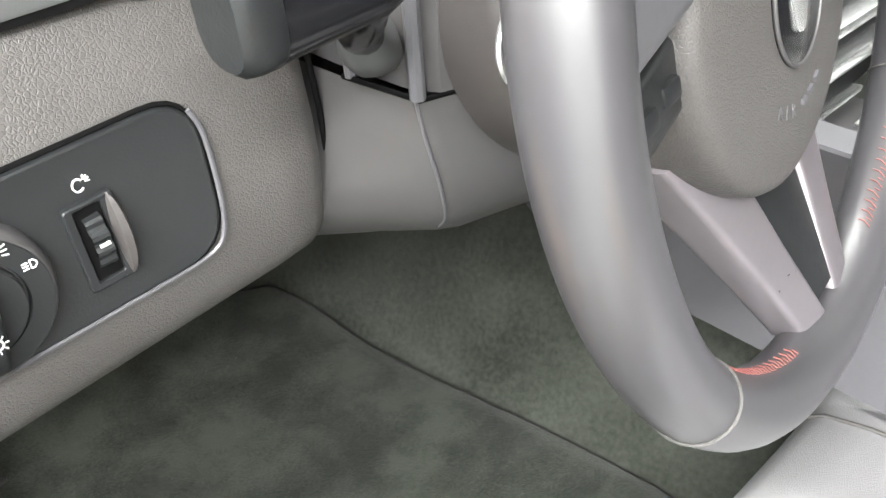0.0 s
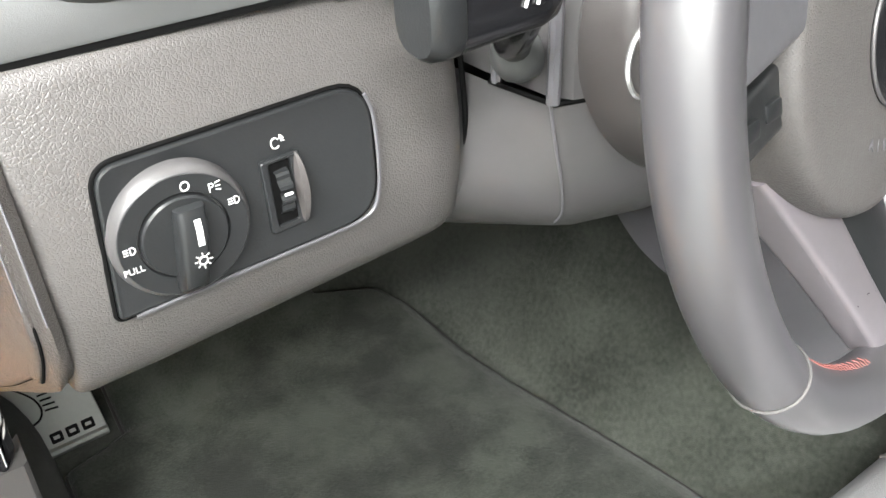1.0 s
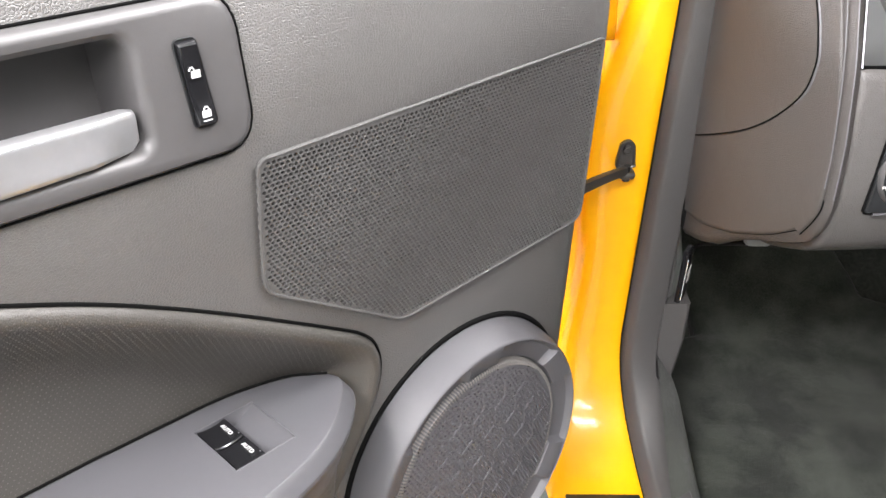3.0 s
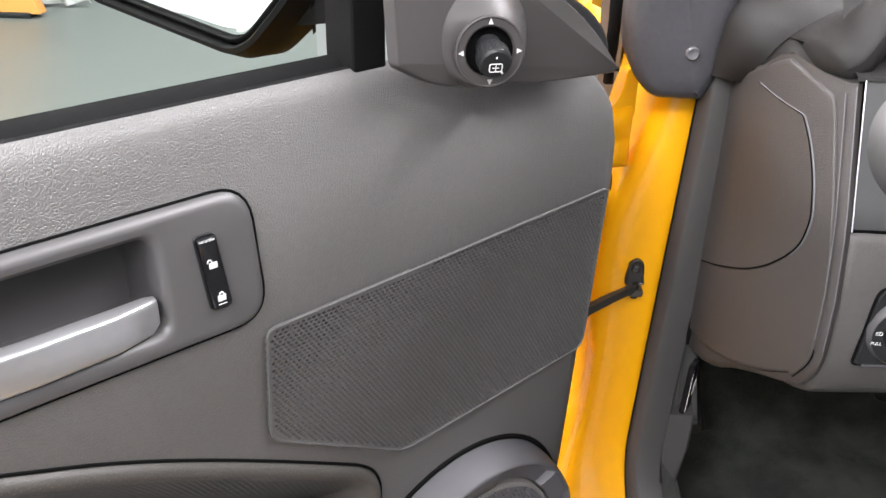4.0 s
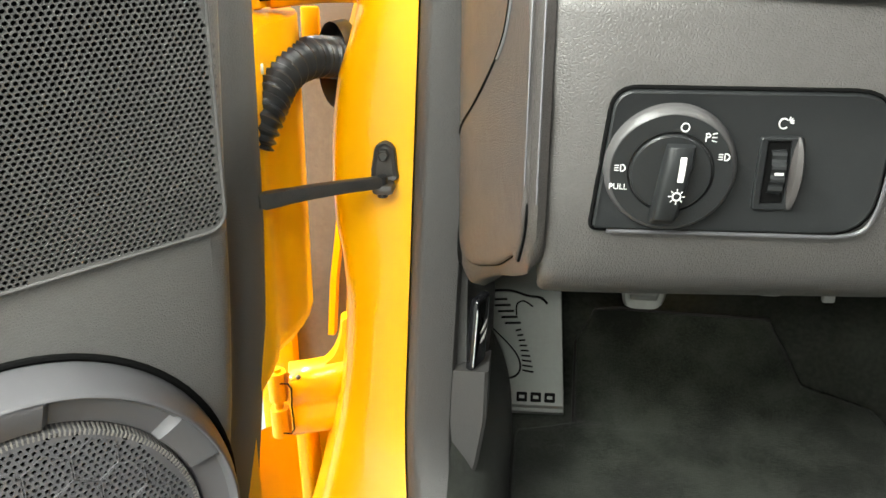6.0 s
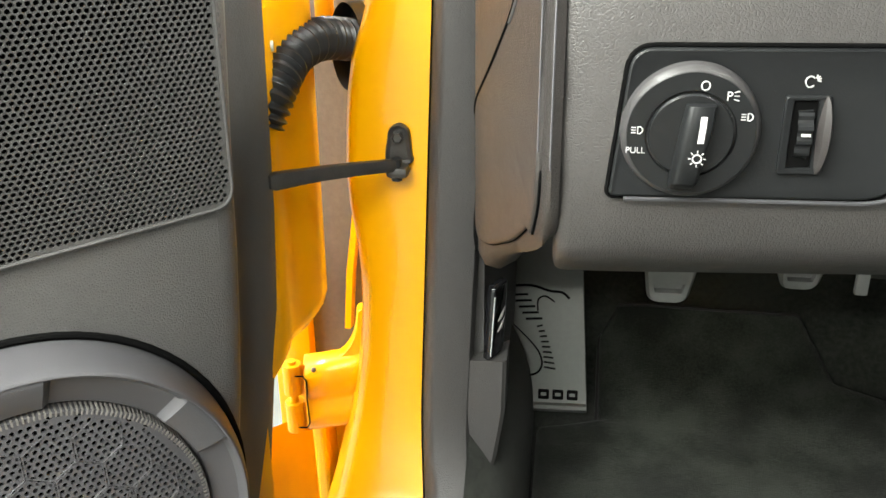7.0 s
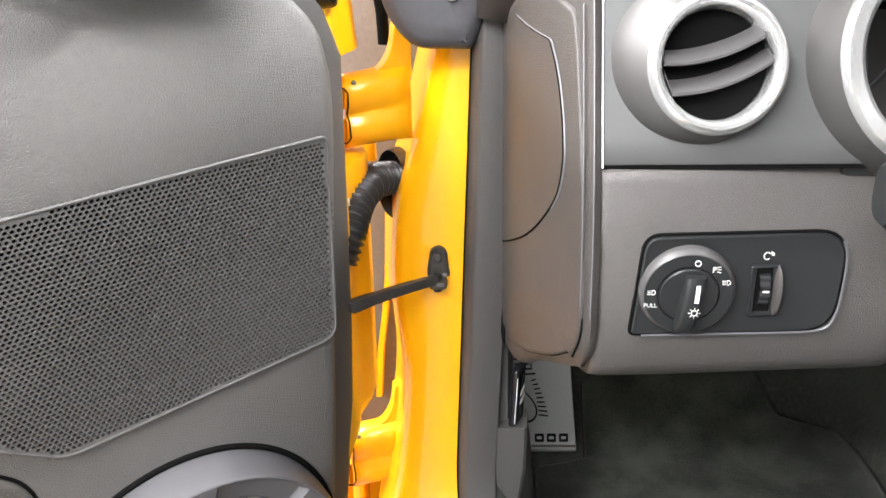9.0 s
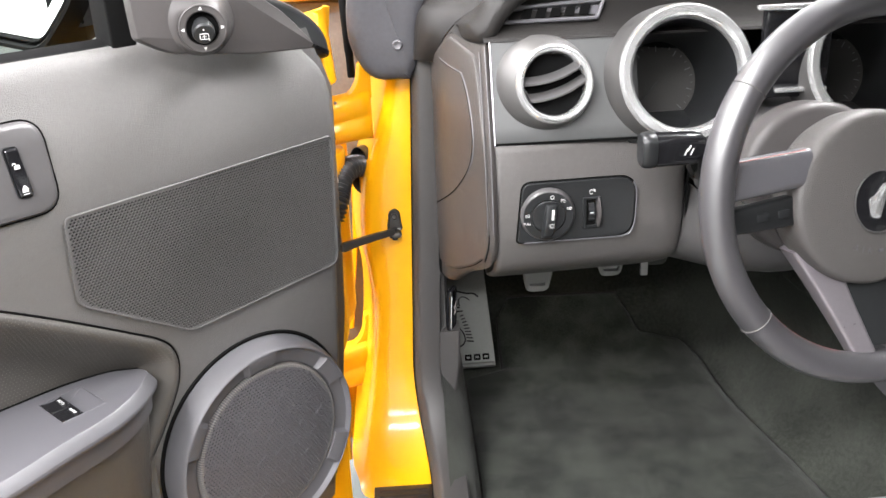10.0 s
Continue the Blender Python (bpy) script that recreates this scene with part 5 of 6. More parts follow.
part("wheel_mark", block(0.0850, 0.0890, knee_y(0.087, 0.719) - 0.0090, knee_y(0.087, 0.719) - 0.0083, 0.7195, 0.7207), WHITE, dim, "", 0)
rings = [[on_knee(0.0945 + 0.0002 * s + dx * (1 - s * s) ** 0.5, 0.7185 + 0.0185 * s, h * (1 - s * s) ** 0.5 + 0.0042) for dx, h in ((-0.002, 0.0), (0.000, 0.0042), (0.0030, 0.0050), (0.0048, 0.0))] for s in np.linspace(-0.98, 0.98, 13)]
part("thumb_lip", loft(rings, False), SAIL_VINYL, dim, "curved lip beside the wheel", 40)
bm = tube([on_knee(0.0872 + 0.0021 * math.cos(t), 0.7425 + 0.0024 * math.sin(t), 0.0036) for t in np.linspace(0.6, 5.6, 12)], 0.0004, 4)
for k in range(4):
    t = -0.2 + k * 0.5
    tube([on_knee(0.0893 + r * math.cos(t), 0.7432 + r * math.sin(t), 0.0036) for r in (0.0008, 0.0026)], 0.00035, 4, bm=bm)
part("dimmer_sign", bm, WHITE, dim, "", 0)


# metal-look upper trim
def up_y(z):
    return 0.320 + 0.38 * (z - 0.80)


rows = []
for x in np.linspace(-0.0185, 0.142, 8):
    rows.append([Vector((x, up_y(0.8012) + 0.012, 0.8012)), Vector((x, up_y(0.8012) + 0.001, 0.8014))] + [Vector((x, up_y(z), z)) for z in np.linspace(0.803, 0.905, 8)])
fascia = part("metal_fascia", loft(rows, False), METALTRIM, dash, "dark brushed metal-look fascia", 40)
part("bright_edge", tube([(-0.0195, up_y(z) - 0.0006, z) for z in np.linspace(0.800, 0.906, 8)], 0.0006, 6), HANDLE, fascia, "thin bright edge")
part("seam_shadow", block(-0.021, 0.21, 0.322, 0.335, 0.7983, 0.8017), GAP, fascia, "dark seam under the fascia", 0)

# round air vent, turned a little towards the driver
VM = frame_of((0.0460, up_y(0.861), 0.8585), (1.0, 0.10, 0.0), (0, 0.30, 1.0))
on_vent = lambda a, b, h: VM @ Vector((a, b, h))  # noqa: E731
vent = part("air_vent", turned([(0.0520, -0.010), (0.0518, 0.0), (0.0500, 0.005), (0.0470, 0.011), (0.0430, 0.0160)], lambda a, b, h: on_vent(a - 0.010 * (0.016 - h) / 0.026, b + 0.005 * (0.016 - h) / 0.026, h), 64), CONE, dash, "round air vent with silver ring and curved vanes", 30)
part("vent_ring", turned([(0.0434, 0.012), (0.0432, 0.0160), (0.0418, 0.0205), (0.0395, 0.0225), (0.0372, 0.0222), (0.0352, 0.0200), (0.0340, 0.0150), (0.0335, 0.002)], on_vent, 72), SILVER, vent, "satin silver ring", 35)
# shallow floor in black, standing in for the shade of a deep duct
part("vent_throat", turned([(0.0342, 0.014), (0.0338, 0.0072), (0.0, 0.0068)], on_vent, 48), GAP, vent, "shallow black floor for the shade of a deep throat")
for b0 in (0.0095, -0.0085):
    rows = []
    for a in np.linspace(-0.0332, 0.0332, 15):
        half = math.sqrt(max(0.0, 0.0336**2 - a * a))
        sag = b0 + 0.26 * a - 0.0060 * (1 - (a / 0.0345) ** 2)
        b = max(-half, min(half, sag))
        rows.append([on_vent(a, b + 0.0125, 0.003), on_vent(a, b + 0.0072, 0.011), on_vent(a, b + 0.0012, 0.0185), on_vent(a, b - 0.0006, 0.0185), on_vent(a, b - 0.0010, 0.0165), on_vent(a, b + 0.0095, 0.003)])
    part("vane", loft(rows, False), SMOOTH, vent, "curved grey vane", 30)

# instrument rings
for cx in (0.1885, 0.3930):
    GM = frame_of((cx, up_y(0.862), 0.862), (1.0, 0.03, 0.0), (0, 0.30, 1.0))
    on_g = lambda a, b, h: GM @ Vector((a, b, h))  # noqa: E731
    g = part("instrument", turned([(0.0775, -0.006), (0.0772, 0.004), (0.0762, 0.014), (0.0748, 0.022), (0.0740, 0.025)], lambda a, b, h: on_g(a - 0.006 * (0.025 - h) / 0.025, b, h), 80), CONE, dash, "round instrument with a wide silver ring", 30)
    part("instrument_ring", turned([(0.0742, 0.020), (0.0738, 0.0265), (0.0710, 0.0310), (0.0640, 0.0310), (0.0608, 0.0280), (0.0592, 0.0240), (0.0585, 0.018)], on_g, 88), SILVER, g, "satin silver ring", 35)
    part("instrument_well", turned([(0.0588, 0.020), (0.0580, 0.0), (0.0540, -0.030), (0.0465, -0.078)], on_g, 64), BLACK, g, "deep dark tube", 30)
    part("dial", turned([(0.0466, -0.078), (0.0, -0.079)], on_g, 48), LINING, g, "dim brown-grey dial", 30)
    bm = bmesh.new()
    for k in range(25):
        t = radians(230 - k * 280 / 24)
        r0 = 0.040 if k % 3 else 0.036
        tube([on_g(r * math.cos(t), r * math.sin(t), -0.0782) for r in (r0, 0.043)], 0.0005 if k % 3 else 0.0008, 4, bm=bm)
    part("scale_marks", bm, SWITCHGREY, g, "dim scale marks", 0)
    part("needle", tube([on_g(0, 0, -0.075), on_g(-0.028, -0.030, -0.075)], [0.0012, 0.0004], 6), BLACK, g, "dark needle")
part("binnacle_sill", block(0.13, 0.56, 0.325, 0.44, 0.792, 0.806, 0.003), BLACK, dash, "black ledge below the instruments", 30)
part("binnacle_back", block(0.10, 0.56, 0.430, 0.445, 0.80, 0.97), GAP, dash, "black back of the instrument binnacle", 0)
part("cluster_screen", block(0.274, 0.348, 0.325, 0.34, 0.835, 0.93, 0.003), GLOSS, dash, "dark display between the instruments", 30)
for z, x0, x1 in ((0.931, 0.262, 0.37), (0.842, 0.288, 0.345)):
    part("cluster_strip", block(x0, x1, 0.318, 0.326, z, z + 0.005, 0.001), SILVER, dash, "thin silver strip", 30)

# sloping shelf below the brow, with the side demister
rows = [[Vector((x, y, z)) for y, z in ((0.3590, 0.9055), (0.3605, 0.9085), (0.396, 0.915), (0.418, 0.944), (0.43, 0.965))] for x in (-0.026, 0.0, 0.1, 0.3, 0.56)]
part("brow_shelf", loft(rows, False), PADBLACK, dash, "dark shelf under the brow", 50)
DM = frame_of((0.056, 0.402, 0.9290), (1, 0, 0.03), (0.0, 0.50, 0.86))
ov = rounded([(-0.058, -0.010), (0.052, -0.013), (0.064, 0.012), (-0.048, 0.010)], 0.004, 4)
on_d = lambda a, b, h: DM @ Vector((a, b, h))  # noqa: E731
rings = [[on_d(a, b, h) for a, b in q] for q, h in ((ov, -0.006), (ov, 0.002), (inset(ov, 0.0015), 0.003), (inset(ov, 0.004), 0.002), (inset(ov, 0.0045), -0.004))]
dem = part("side_demister", loft(rings, True, False, True), SWITCHGREY, dash, "slotted side demister vent", 30)
for k in range(5):
    a = -0.036 + 0.0165 * k
    part("slot", plate([(a, -0.0055), (a + 0.0115, -0.0060), (a + 0.0155, 0.0060), (a + 0.0045, 0.0055)], on_d, [(0, 0.0), (0.0001, 0.0008)]), GAP, dem, "", 0)
# padded brow
rings = []
spine = spline([(-0.044, 0.400, 0.903), (-0.030, 0.380, 0.9045), (-0.018, 0.374, 0.914), (-0.004, 0.378, 0.934), (0.022, 0.388, 0.954), (0.08, 0.397, 0.970), (0.22, 0.40, 0.980), (0.56, 0.40, 0.982)], 5)
for k, p in enumerate(spine):
    s = min(1.0, 0.25 + k / 7)
    b = Vector((p[0] - 0.016 * min(1, k / 4) - 0.004, 0.0, 0.0))
    b.y, b.z = (float(np.interp(b.x, [q[0] for q in RIGHT], [q[c] for q in RIGHT])) for c in (1, 2))
    crest = Vector(p) + s * Vector((-0.012, 0.016, 0.018))
    rings.append([Vector(p) + s * Vector((dx, dy, dz)) for dx, dy, dz in ((0.006, 0.02, -0.010), (0.006, 0.004, -0.009), (0.004, -0.004, -0.006), (0.0, -0.008, 0.0), (-0.004, -0.006, 0.008), (-0.008, 0.004, 0.0145))] + [crest, crest.lerp(b, 0.5) + Vector((0, 0, 0.002)), b + Vector((0.0, 0.004, 0.001)), b + Vector((0.01, 0.04, -0.004))])
brow = part("padded_brow", loft(rings, False), PADBLACK, dash, "stitched padded brow over the instruments", 60)
bm = bmesh.new()
pts = [Vector(p) + Vector((-0.003, -0.0078, 0.0055)) for p in spline(spine[6:26], 3)]
for a, b in zip(pts[::2], pts[1::2]):
    tube([a, b], 0.0007, 4, bm=bm)
part("stitching", bm, PADBLACK, brow, "line of stitches", 0, "stuff")


# end of the dashboard, facing the door
def end_at(s, z, h=0.0):
    """s from the trim strip (0) to the dashboard's face (1)."""
    yr = float(np.interp(z, [0.62, 0.66, 0.69, 0.74, 0.80, 0.905, 0.96], [0.338, 0.318, 0.307, 0.308, 0.321, 0.366, 0.39]))
    x = -0.0785 + 0.051 * s
    y = 0.500 + (yr - 0.500) * s
    bulge = 0.010 * math.sin(math.pi * min(1, s)) + h
    return Vector((x - bulge * 0.95, y - bulge * 0.30, z))


cols = []
for s in (0.0, 0.06, 0.2, 0.35, 0.5, 0.62, 0.74, 0.82, 0.88, 0.93, 0.96, 0.985, 1.0):
    zb = float(np.interp(s, [0, 0.3, 0.5, 0.74, 0.88, 0.96, 1.0], [0.566, 0.582, 0.604, 0.626, 0.639, 0.648, 0.654]))
    col = [end_at(s, zb, 0) + Vector((0.022 * (1 - s ** 3) + 0.002, 0.024 * s ** 3, 0.006)), end_at(s, zb, 0) + Vector((0.012 * (1 - s ** 3), 0.012 * s ** 3, -0.002 + 0.002 * s)), end_at(s, zb, 0) + Vector((0.004 * (1 - s ** 3), 0.003 * s ** 3, 0.001 * (1 - s)))]
    zt = float(np.interp(s, [0, 0.2, 0.35, 0.5, 0.58, 0.83, 1.0], [0.872, 0.882, 0.891, 0.905, 0.911, 0.903, 0.902]))
    col += [end_at(s, zb + (zt - zb) * t) for t in (0.03, 0.08, 0.16, 0.26, 0.36, 0.46, 0.56, 0.66, 0.76, 0.86, 0.94, 1.0)]
    cols.append(col)
tip = [v + Vector((0.0035, -0.0035 if k > 3 else -0.0005, 0.001 + 0.004 * (k < 3))) for k, v in enumerate(cols[-1])]
tip2 = [v + Vector((0.0075, -0.0010 if k > 3 else 0.004, 0.001 + 0.008 * (k < 3))) for k, v in enumerate(cols[-1])]
cols += [tip, tip2]
endcap = part("end_panel", loft(cols, False), ENDVINYL, dash, "grained end panel facing the door", 60)
rows = []
for s in (0.05, 0.2, 0.35, 0.5, 0.58, 0.7, 0.83, 0.95, 1.04):
    zt = float(np.interp(s, [0, 0.2, 0.35, 0.5, 0.58, 0.83, 1.0], [0.872, 0.882, 0.891, 0.905, 0.911, 0.903, 0.902]))
    a = end_at(s, zt - 0.001, -0.0015)
    k = (s - 0.05) * 5.5
    b = Vector(RIGHT[int(k)]).lerp(Vector(RIGHT[int(k) + 1]), k - int(k)) + Vector((0.002, 0.004, 0.0))
    rows.append([a, a.lerp(b, 0.3) + Vector((0, 0, 0.002)), a.lerp(b, 0.7) + Vector((0, 0, 0.002)), b])
part("dash_shoulder", loft(rows, False), PADBLACK, dash, "dark shoulder between end panel and pillar", 70)
LID = spline([(0.028, 0.678), (0.226, 0.695), (0.486, 0.720), (0.667, 0.745), (0.795, 0.770), (0.842, 0.793), (0.845, 0.812), (0.830, 0.832), (0.795, 0.852), (0.745, 0.8675)], 5) + [(0.730, 0.8692), (0.60, 0.8715), (0.48, 0.8740), (0.36, 0.8768)]
part("lid_gap", tube([end_at(s, z, 0.0026) for s, z in LID], 0.0008, 6), GAP, endcap, "dark line of the access lid")
part("lid_edge", tube([end_at(s + 0.012, z, 0.0026) for s, z in LID[18:]], 0.0008, 6), SWITCHGREY, endcap, "pale edge of the lid")
INNER = rounded([(-0.02, 0.5945), (0.28, 0.603), (0.575, 0.6190), (0.80, 0.641), (0.925, 0.6625), (0.936, 0.6575), (0.978, 0.680), (0.988, 0.715), (0.975, 0.80), (0.93, 0.890), (0.60, 0.906), (0.50, 0.900), (0.20, 0.878), (-0.02, 0.868)], [0.001, 0.05, 0.06, 0.05, 0.002, 0.003, 0.02, 0.03, 0.1, 0.03, 0.02, 0.02, 0.05, 0.001], 5)
INNER = [q for a, b in zip(INNER, INNER[1:] + INNER[:1]) for q in [tuple(Vector(a).lerp(Vector(b), t)) for t in ((0, 0.34, 0.67) if (Vector(a) - Vector(b)).length > 0.05 else (0,))]]
bm = loft([[end_at(0.5 + (s - 0.5) * k, 0.77 + (z - 0.77) * k, h) for s, z in INNER] for k, h in ((1.0, -0.002), (1.0, 0.0012), (0.994, 0.0022), (0.97, 0.0024), (0.8, 0.0024), (0.6, 0.0024), (0.4, 0.0024), (0.2, 0.0024))], True, False, True)
part("end_cover", bm, ENDVINYL, dash, "slightly raised grained cover on the end panel", 50)
part("cover_gap", tube([end_at(s, z, 0.0004) for s, z in INNER if z < 0.70], 0.0008, 6), GAP, endcap, "dark line below the cover")
# pale tubes: highlights painted along the cover's edge and the ridge
part("cover_highlight", tube([end_at(0.984, z, 0.0022) for z in np.linspace(0.708, 0.895, 10)], 0.0005, 6), SWITCHGREY, endcap, "pale line for the highlight along the cover's edge")
part("ridge_highlight", tube([end_at(1.0, z, 0) + Vector((0.0028, -0.0036, 0.001)) for z in np.linspace(0.70, 0.90, 10)], 0.0006, 6), SWITCHGREY, endcap, "pale line for the highlight along the ridge")
part("end_gap", tube([(-0.0785, 0.498, z) for z in (0.575, 0.585, 0.60, 0.625)], [0.002, 0.0035, 0.0035, 0.001], 8), GAP, endcap, "dark gap at the panel's foot")
part("under_dash", block(-0.012, 0.60, 0.358, 0.99, 0.664, 0.676), LINING, dash, "dark lining under the dashboard", 0)
part("dash_bulk", loft([[(x, 0.43, 0.64), (x, 0.43, 0.80), (x, 0.47, 0.89), (x, 0.9, 0.93), (x, 0.9, 0.64)] for x in (0.0, 1.3)], True, True, True), LINING, dash, "plain body of the dashboard", 0)
# wide part of the dashboard towards the passenger
rows = [[Vector((x, y, z)) for y, z in ((0.335, 0.80), (0.325, 0.78), (0.33, 0.70), (0.36, 0.64), (0.46, 0.62))] for x in (0.46, 0.56, 0.8, 1.3)]
part("passenger_fascia", loft(rows, False), SMOOTH, dash, "plain dark passenger side of the dashboard", 60)

# ---- steering column ----
column = thing("steering_column", "grey steering column shroud with a lever", "steering column", Matrix.Translation((-0.028, -0.016, 0.012)))
WX = 0.335
rings = []
for z, pts in ((0.7225, ((0.236, 0.40), (0.239, 0.337), (0.2425, 0.296), (0.248, 0.290), (0.30, 0.276))), (0.700, ((0.228, 0.40), (0.234, 0.339), (0.247, 0.297), (0.254, 0.291), (0.305, 0.277))),
               (0.675, ((0.218, 0.40), (0.229, 0.345), (0.254, 0.300), (0.262, 0.294), (0.312, 0.281))), (0.650, ((0.208, 0.40), (0.226, 0.355), (0.262, 0.308), (0.271, 0.302), (0.318, 0.289))),
               (0.632, ((0.200, 0.41), (0.224, 0.370), (0.268, 0.322), (0.278, 0.315), (0.322, 0.302))), (0.620, ((0.196, 0.43), (0.222, 0.392), (0.272, 0.345), (0.284, 0.338), (0.326, 0.325))), (0.615, ((0.196, 0.46), (0.224, 0.43), (0.275, 0.385), (0.288, 0.378), (0.328, 0.37)))):
    rings.append([Vector((x, y, z)) for x, y in pts] + [Vector((2 * WX - x, y, z)) for x, y in reversed(pts)])
part("lower_shroud", loft(rings, False), SMOOTH, column, "smooth flared lower shroud", 30)
rings = []
for z, s in ((0.7245, 1.0), (0.74, 1.0), (0.765, 0.97), (0.79, 0.88), (0.805, 0.7), (0.81, 0.4)):
    pts = ((0.243, 0.40), (0.243, 0.345), (0.246, 0.300), (0.252, 0.288), (0.30, 0.272))
    rings.append([Vector((WX + (x - WX) * s, y + 0.01 * (1 - s), z)) for x, y in pts] + [Vector((WX - (x - WX) * s, y + 0.01 * (1 - s), z)) for x, y in reversed(pts)])
part("upper_shroud", loft(rings, False, False, True), SMOOTH, column, "dark upper shroud", 35)
part("shroud_rib", tube([(0.2435, 0.293, 0.7235), (0.2445, 0.291, 0.79)], 0.0035, 8), SWITCHGREY, column, "light moulded rib")
part("shroud_rib", tube([(0.240, 0.333, 0.7235), (0.2415, 0.333, 0.76)], 0.003, 8), SWITCHGREY, column, "light moulded rib")
part("shroud_ridge", tube(spline([(0.2432, 0.2945, 0.7225), (0.2475, 0.2955, 0.700), (0.2545, 0.2985, 0.675), (0.2625, 0.3065, 0.650), (0.2665, 0.3170, 0.637)], 4), 0.0008, 8), SWITCHGREY, column, "light ridge of the shroud")
part("shroud_seam", tube([(0.2385, 0.337, 0.7232), (0.2435, 0.292, 0.7232), (0.30, 0.273, 0.7232)], 0.0014, 6), GAP, column, "dark seam")
CM = frame_of((0.337, 0.264, 0.752), (1, 0.05, 0), (0.0, 0.18, 1))
part("collar", turned([(0.082, -0.03), (0.082, -0.002), (0.079, 0.004), (0.072, 0.008), (0.02, 0.012)], lambda a, b, h: CM @ Vector((a, b, h)), 48), SAIL_VINYL, column, "round grey collar behind the wheel", 35)
part("key_lock_ring", tube([(0.2655 + 0.0135 * math.cos(t), 0.2535, 0.7505 + 0.0175 * math.sin(t)) for t in np.linspace(1.7, 4.9, 16)], 0.0014, 6), SILVER, column, "bright arc on the collar")
part("stalk_boss", turned([(0.0135, -0.004), (0.0140, 0.003), (0.0120, 0.009), (0.0075, 0.013), (0.0, 0.0145)], lambda a, b, h: Vector((0.2405 - h, 0.314 + a, 0.744 + b)), 28), METALTRIM, column, "rounded boss of the lever", 40)
part("stalk_arm", tube(spline([(0.242, 0.314, 0.746), (0.226, 0.302, 0.756), (0.216, 0.285, 0.772), (0.206, 0.268, 0.792), (0.196, 0.262, 0.796)], 4), [0.0070, 0.0072, 0.0075, 0.0080, 0.0085, 0.0090, 0.0095, 0.0100, 0.0105, 0.0110, 0.0115, 0.012, 0.0125, 0.0130, 0.0135, 0.0140, 0.0140], 14), GLOSS, column, "black lever arm", 50)
rings = []
for x, hz, hy in ((0.198, 0.010, 0.008), (0.194, 0.0145, 0.010), (0.186, 0.0165, 0.0115), (0.160, 0.0170, 0.012), (0.146, 0.0175, 0.0125)):
    rings.append([Vector((x + 0.018, 0.262 + b, 0.7955 + a)) for a, b in rrect(-hz, hz, -hy, hy, 0.009, 4)])
lev = part("stalk_paddle", loft(rings, True, True, True), GLOSS, column, "flat black lever end with a white sign", 40)
rings = [[Vector((x + 0.018, 0.262 + b, 0.7955 + a)) for a, b in rrect(-0.0185 * s, 0.0185 * s, -0.0145 * s, 0.0145 * s, 0.013, 5)] for x, s in ((0.1465, 0.94), (0.145, 0.99), (0.138, 1.0), (0.134, 0.97), (0.1315, 0.85))]
part("stalk_cap", loft(rings, True, True, True), BLACK, column, "grey lever end cap", 40)
bm = bmesh.new()
for k in range(3):
    tube([(0.192 + 0.003 * k, 0.2495, 0.7915 + 0.004 * (k % 2)), (0.195 + 0.003 * k, 0.2495, 0.7985 + 0.003 * (k % 2))], 0.0007, 4, bm=bm)
part("lever_sign", bm, WHITE, lev, "", 0)

# ---- steering wheel ----
th, yw = radians(11.45), radians(11.31)
nrm = Vector((math.sin(yw) * math.cos(th), -math.cos(th) * math.cos(yw), math.sin(th)))
rx = Vector((math.cos(yw), math.sin(yw), 0))
WM = frame_of((0.3490, 0.1877, 0.7717), rx, nrm.cross(rx))
wheel = thing("steering_wheel", "grey leather steering wheel with red stitching and round hub pad", "steering wheel", WM)
RR, rr = 0.1821, 0.0160


def rim_at(a, k=0.0, out=0.0):
    """A place on the rim: angle round the wheel, angle round the tube."""
    d = rr + out
    c = RR - d * math.cos(k)
    return Vector((c * math.cos(a), c * math.sin(a), d * math.sin(k) * 1.06))


rings = [[rim_at(2 * math.pi * i / 120, 2 * math.pi * j / 20) for j in range(20)] for i in range(120)]
rings.append(rings[0])
bm = loft(rings)
bmesh.ops.remove_doubles(bm, verts=bm.verts, dist=1e-6)
rim = part("rim", bm, RIMSKIN, wheel, "smooth grey leather rim", 80)
for deg in (37, 143, 218, 323):
    part("rim_seam", tube([rim_at(radians(deg), 2 * math.pi * j / 24, 0.0002) for j in range(24)], 0.0008, 5, True), GREYTHREAD, rim, "pale seam across the rim")


def stitches(a0, a1, count):
    bm = bmesh.new()
    for i in range(count):
        a = radians(a0 + (a1 - a0) * i / (count - 1))
        da = radians((a1 - a0) / count)
        tube([rim_at(a - 0.3 * da, 0.34, 0.0003), rim_at(a + 0.2 * da, 0.15, 0.0006), rim_at(a + 0.4 * da, -0.04, 0.0003)], 0.00035, 4, bm=bm)
        tube([rim_at(a + 0.4 * da, 0.32, 0.0003), rim_at(a + 0.6 * da, 0.15, 0.0006)], 0.0003, 4, bm=bm)
    return bm


for a0, a1 in ((221, 250), (290, 321), (144, 165), (15, 36), (325, 350)):
    part("stitching", stitches(a0, a1, max(8, int(abs(a1 - a0) * 0.5))), RED, rim, "row of red stitches", 0)
on_w = lambda a, b, h: Vector((a * 1.05, b * 1.05 - 0.011, h))  # noqa: E731
hub = part("hub_pad", turned([(0.0790, -0.060), (0.0825, -0.050), (0.0845, -0.036), (0.0845, -0.022), (0.0836, -0.0150), (0.0815, -0.0112), (0.078, -0.0094), (0.070, -0.0080), (0.040, -0.0058), (0.0, -0.0050)], on_w, 72), KNEE, wheel, "round grained hub pad", 45)
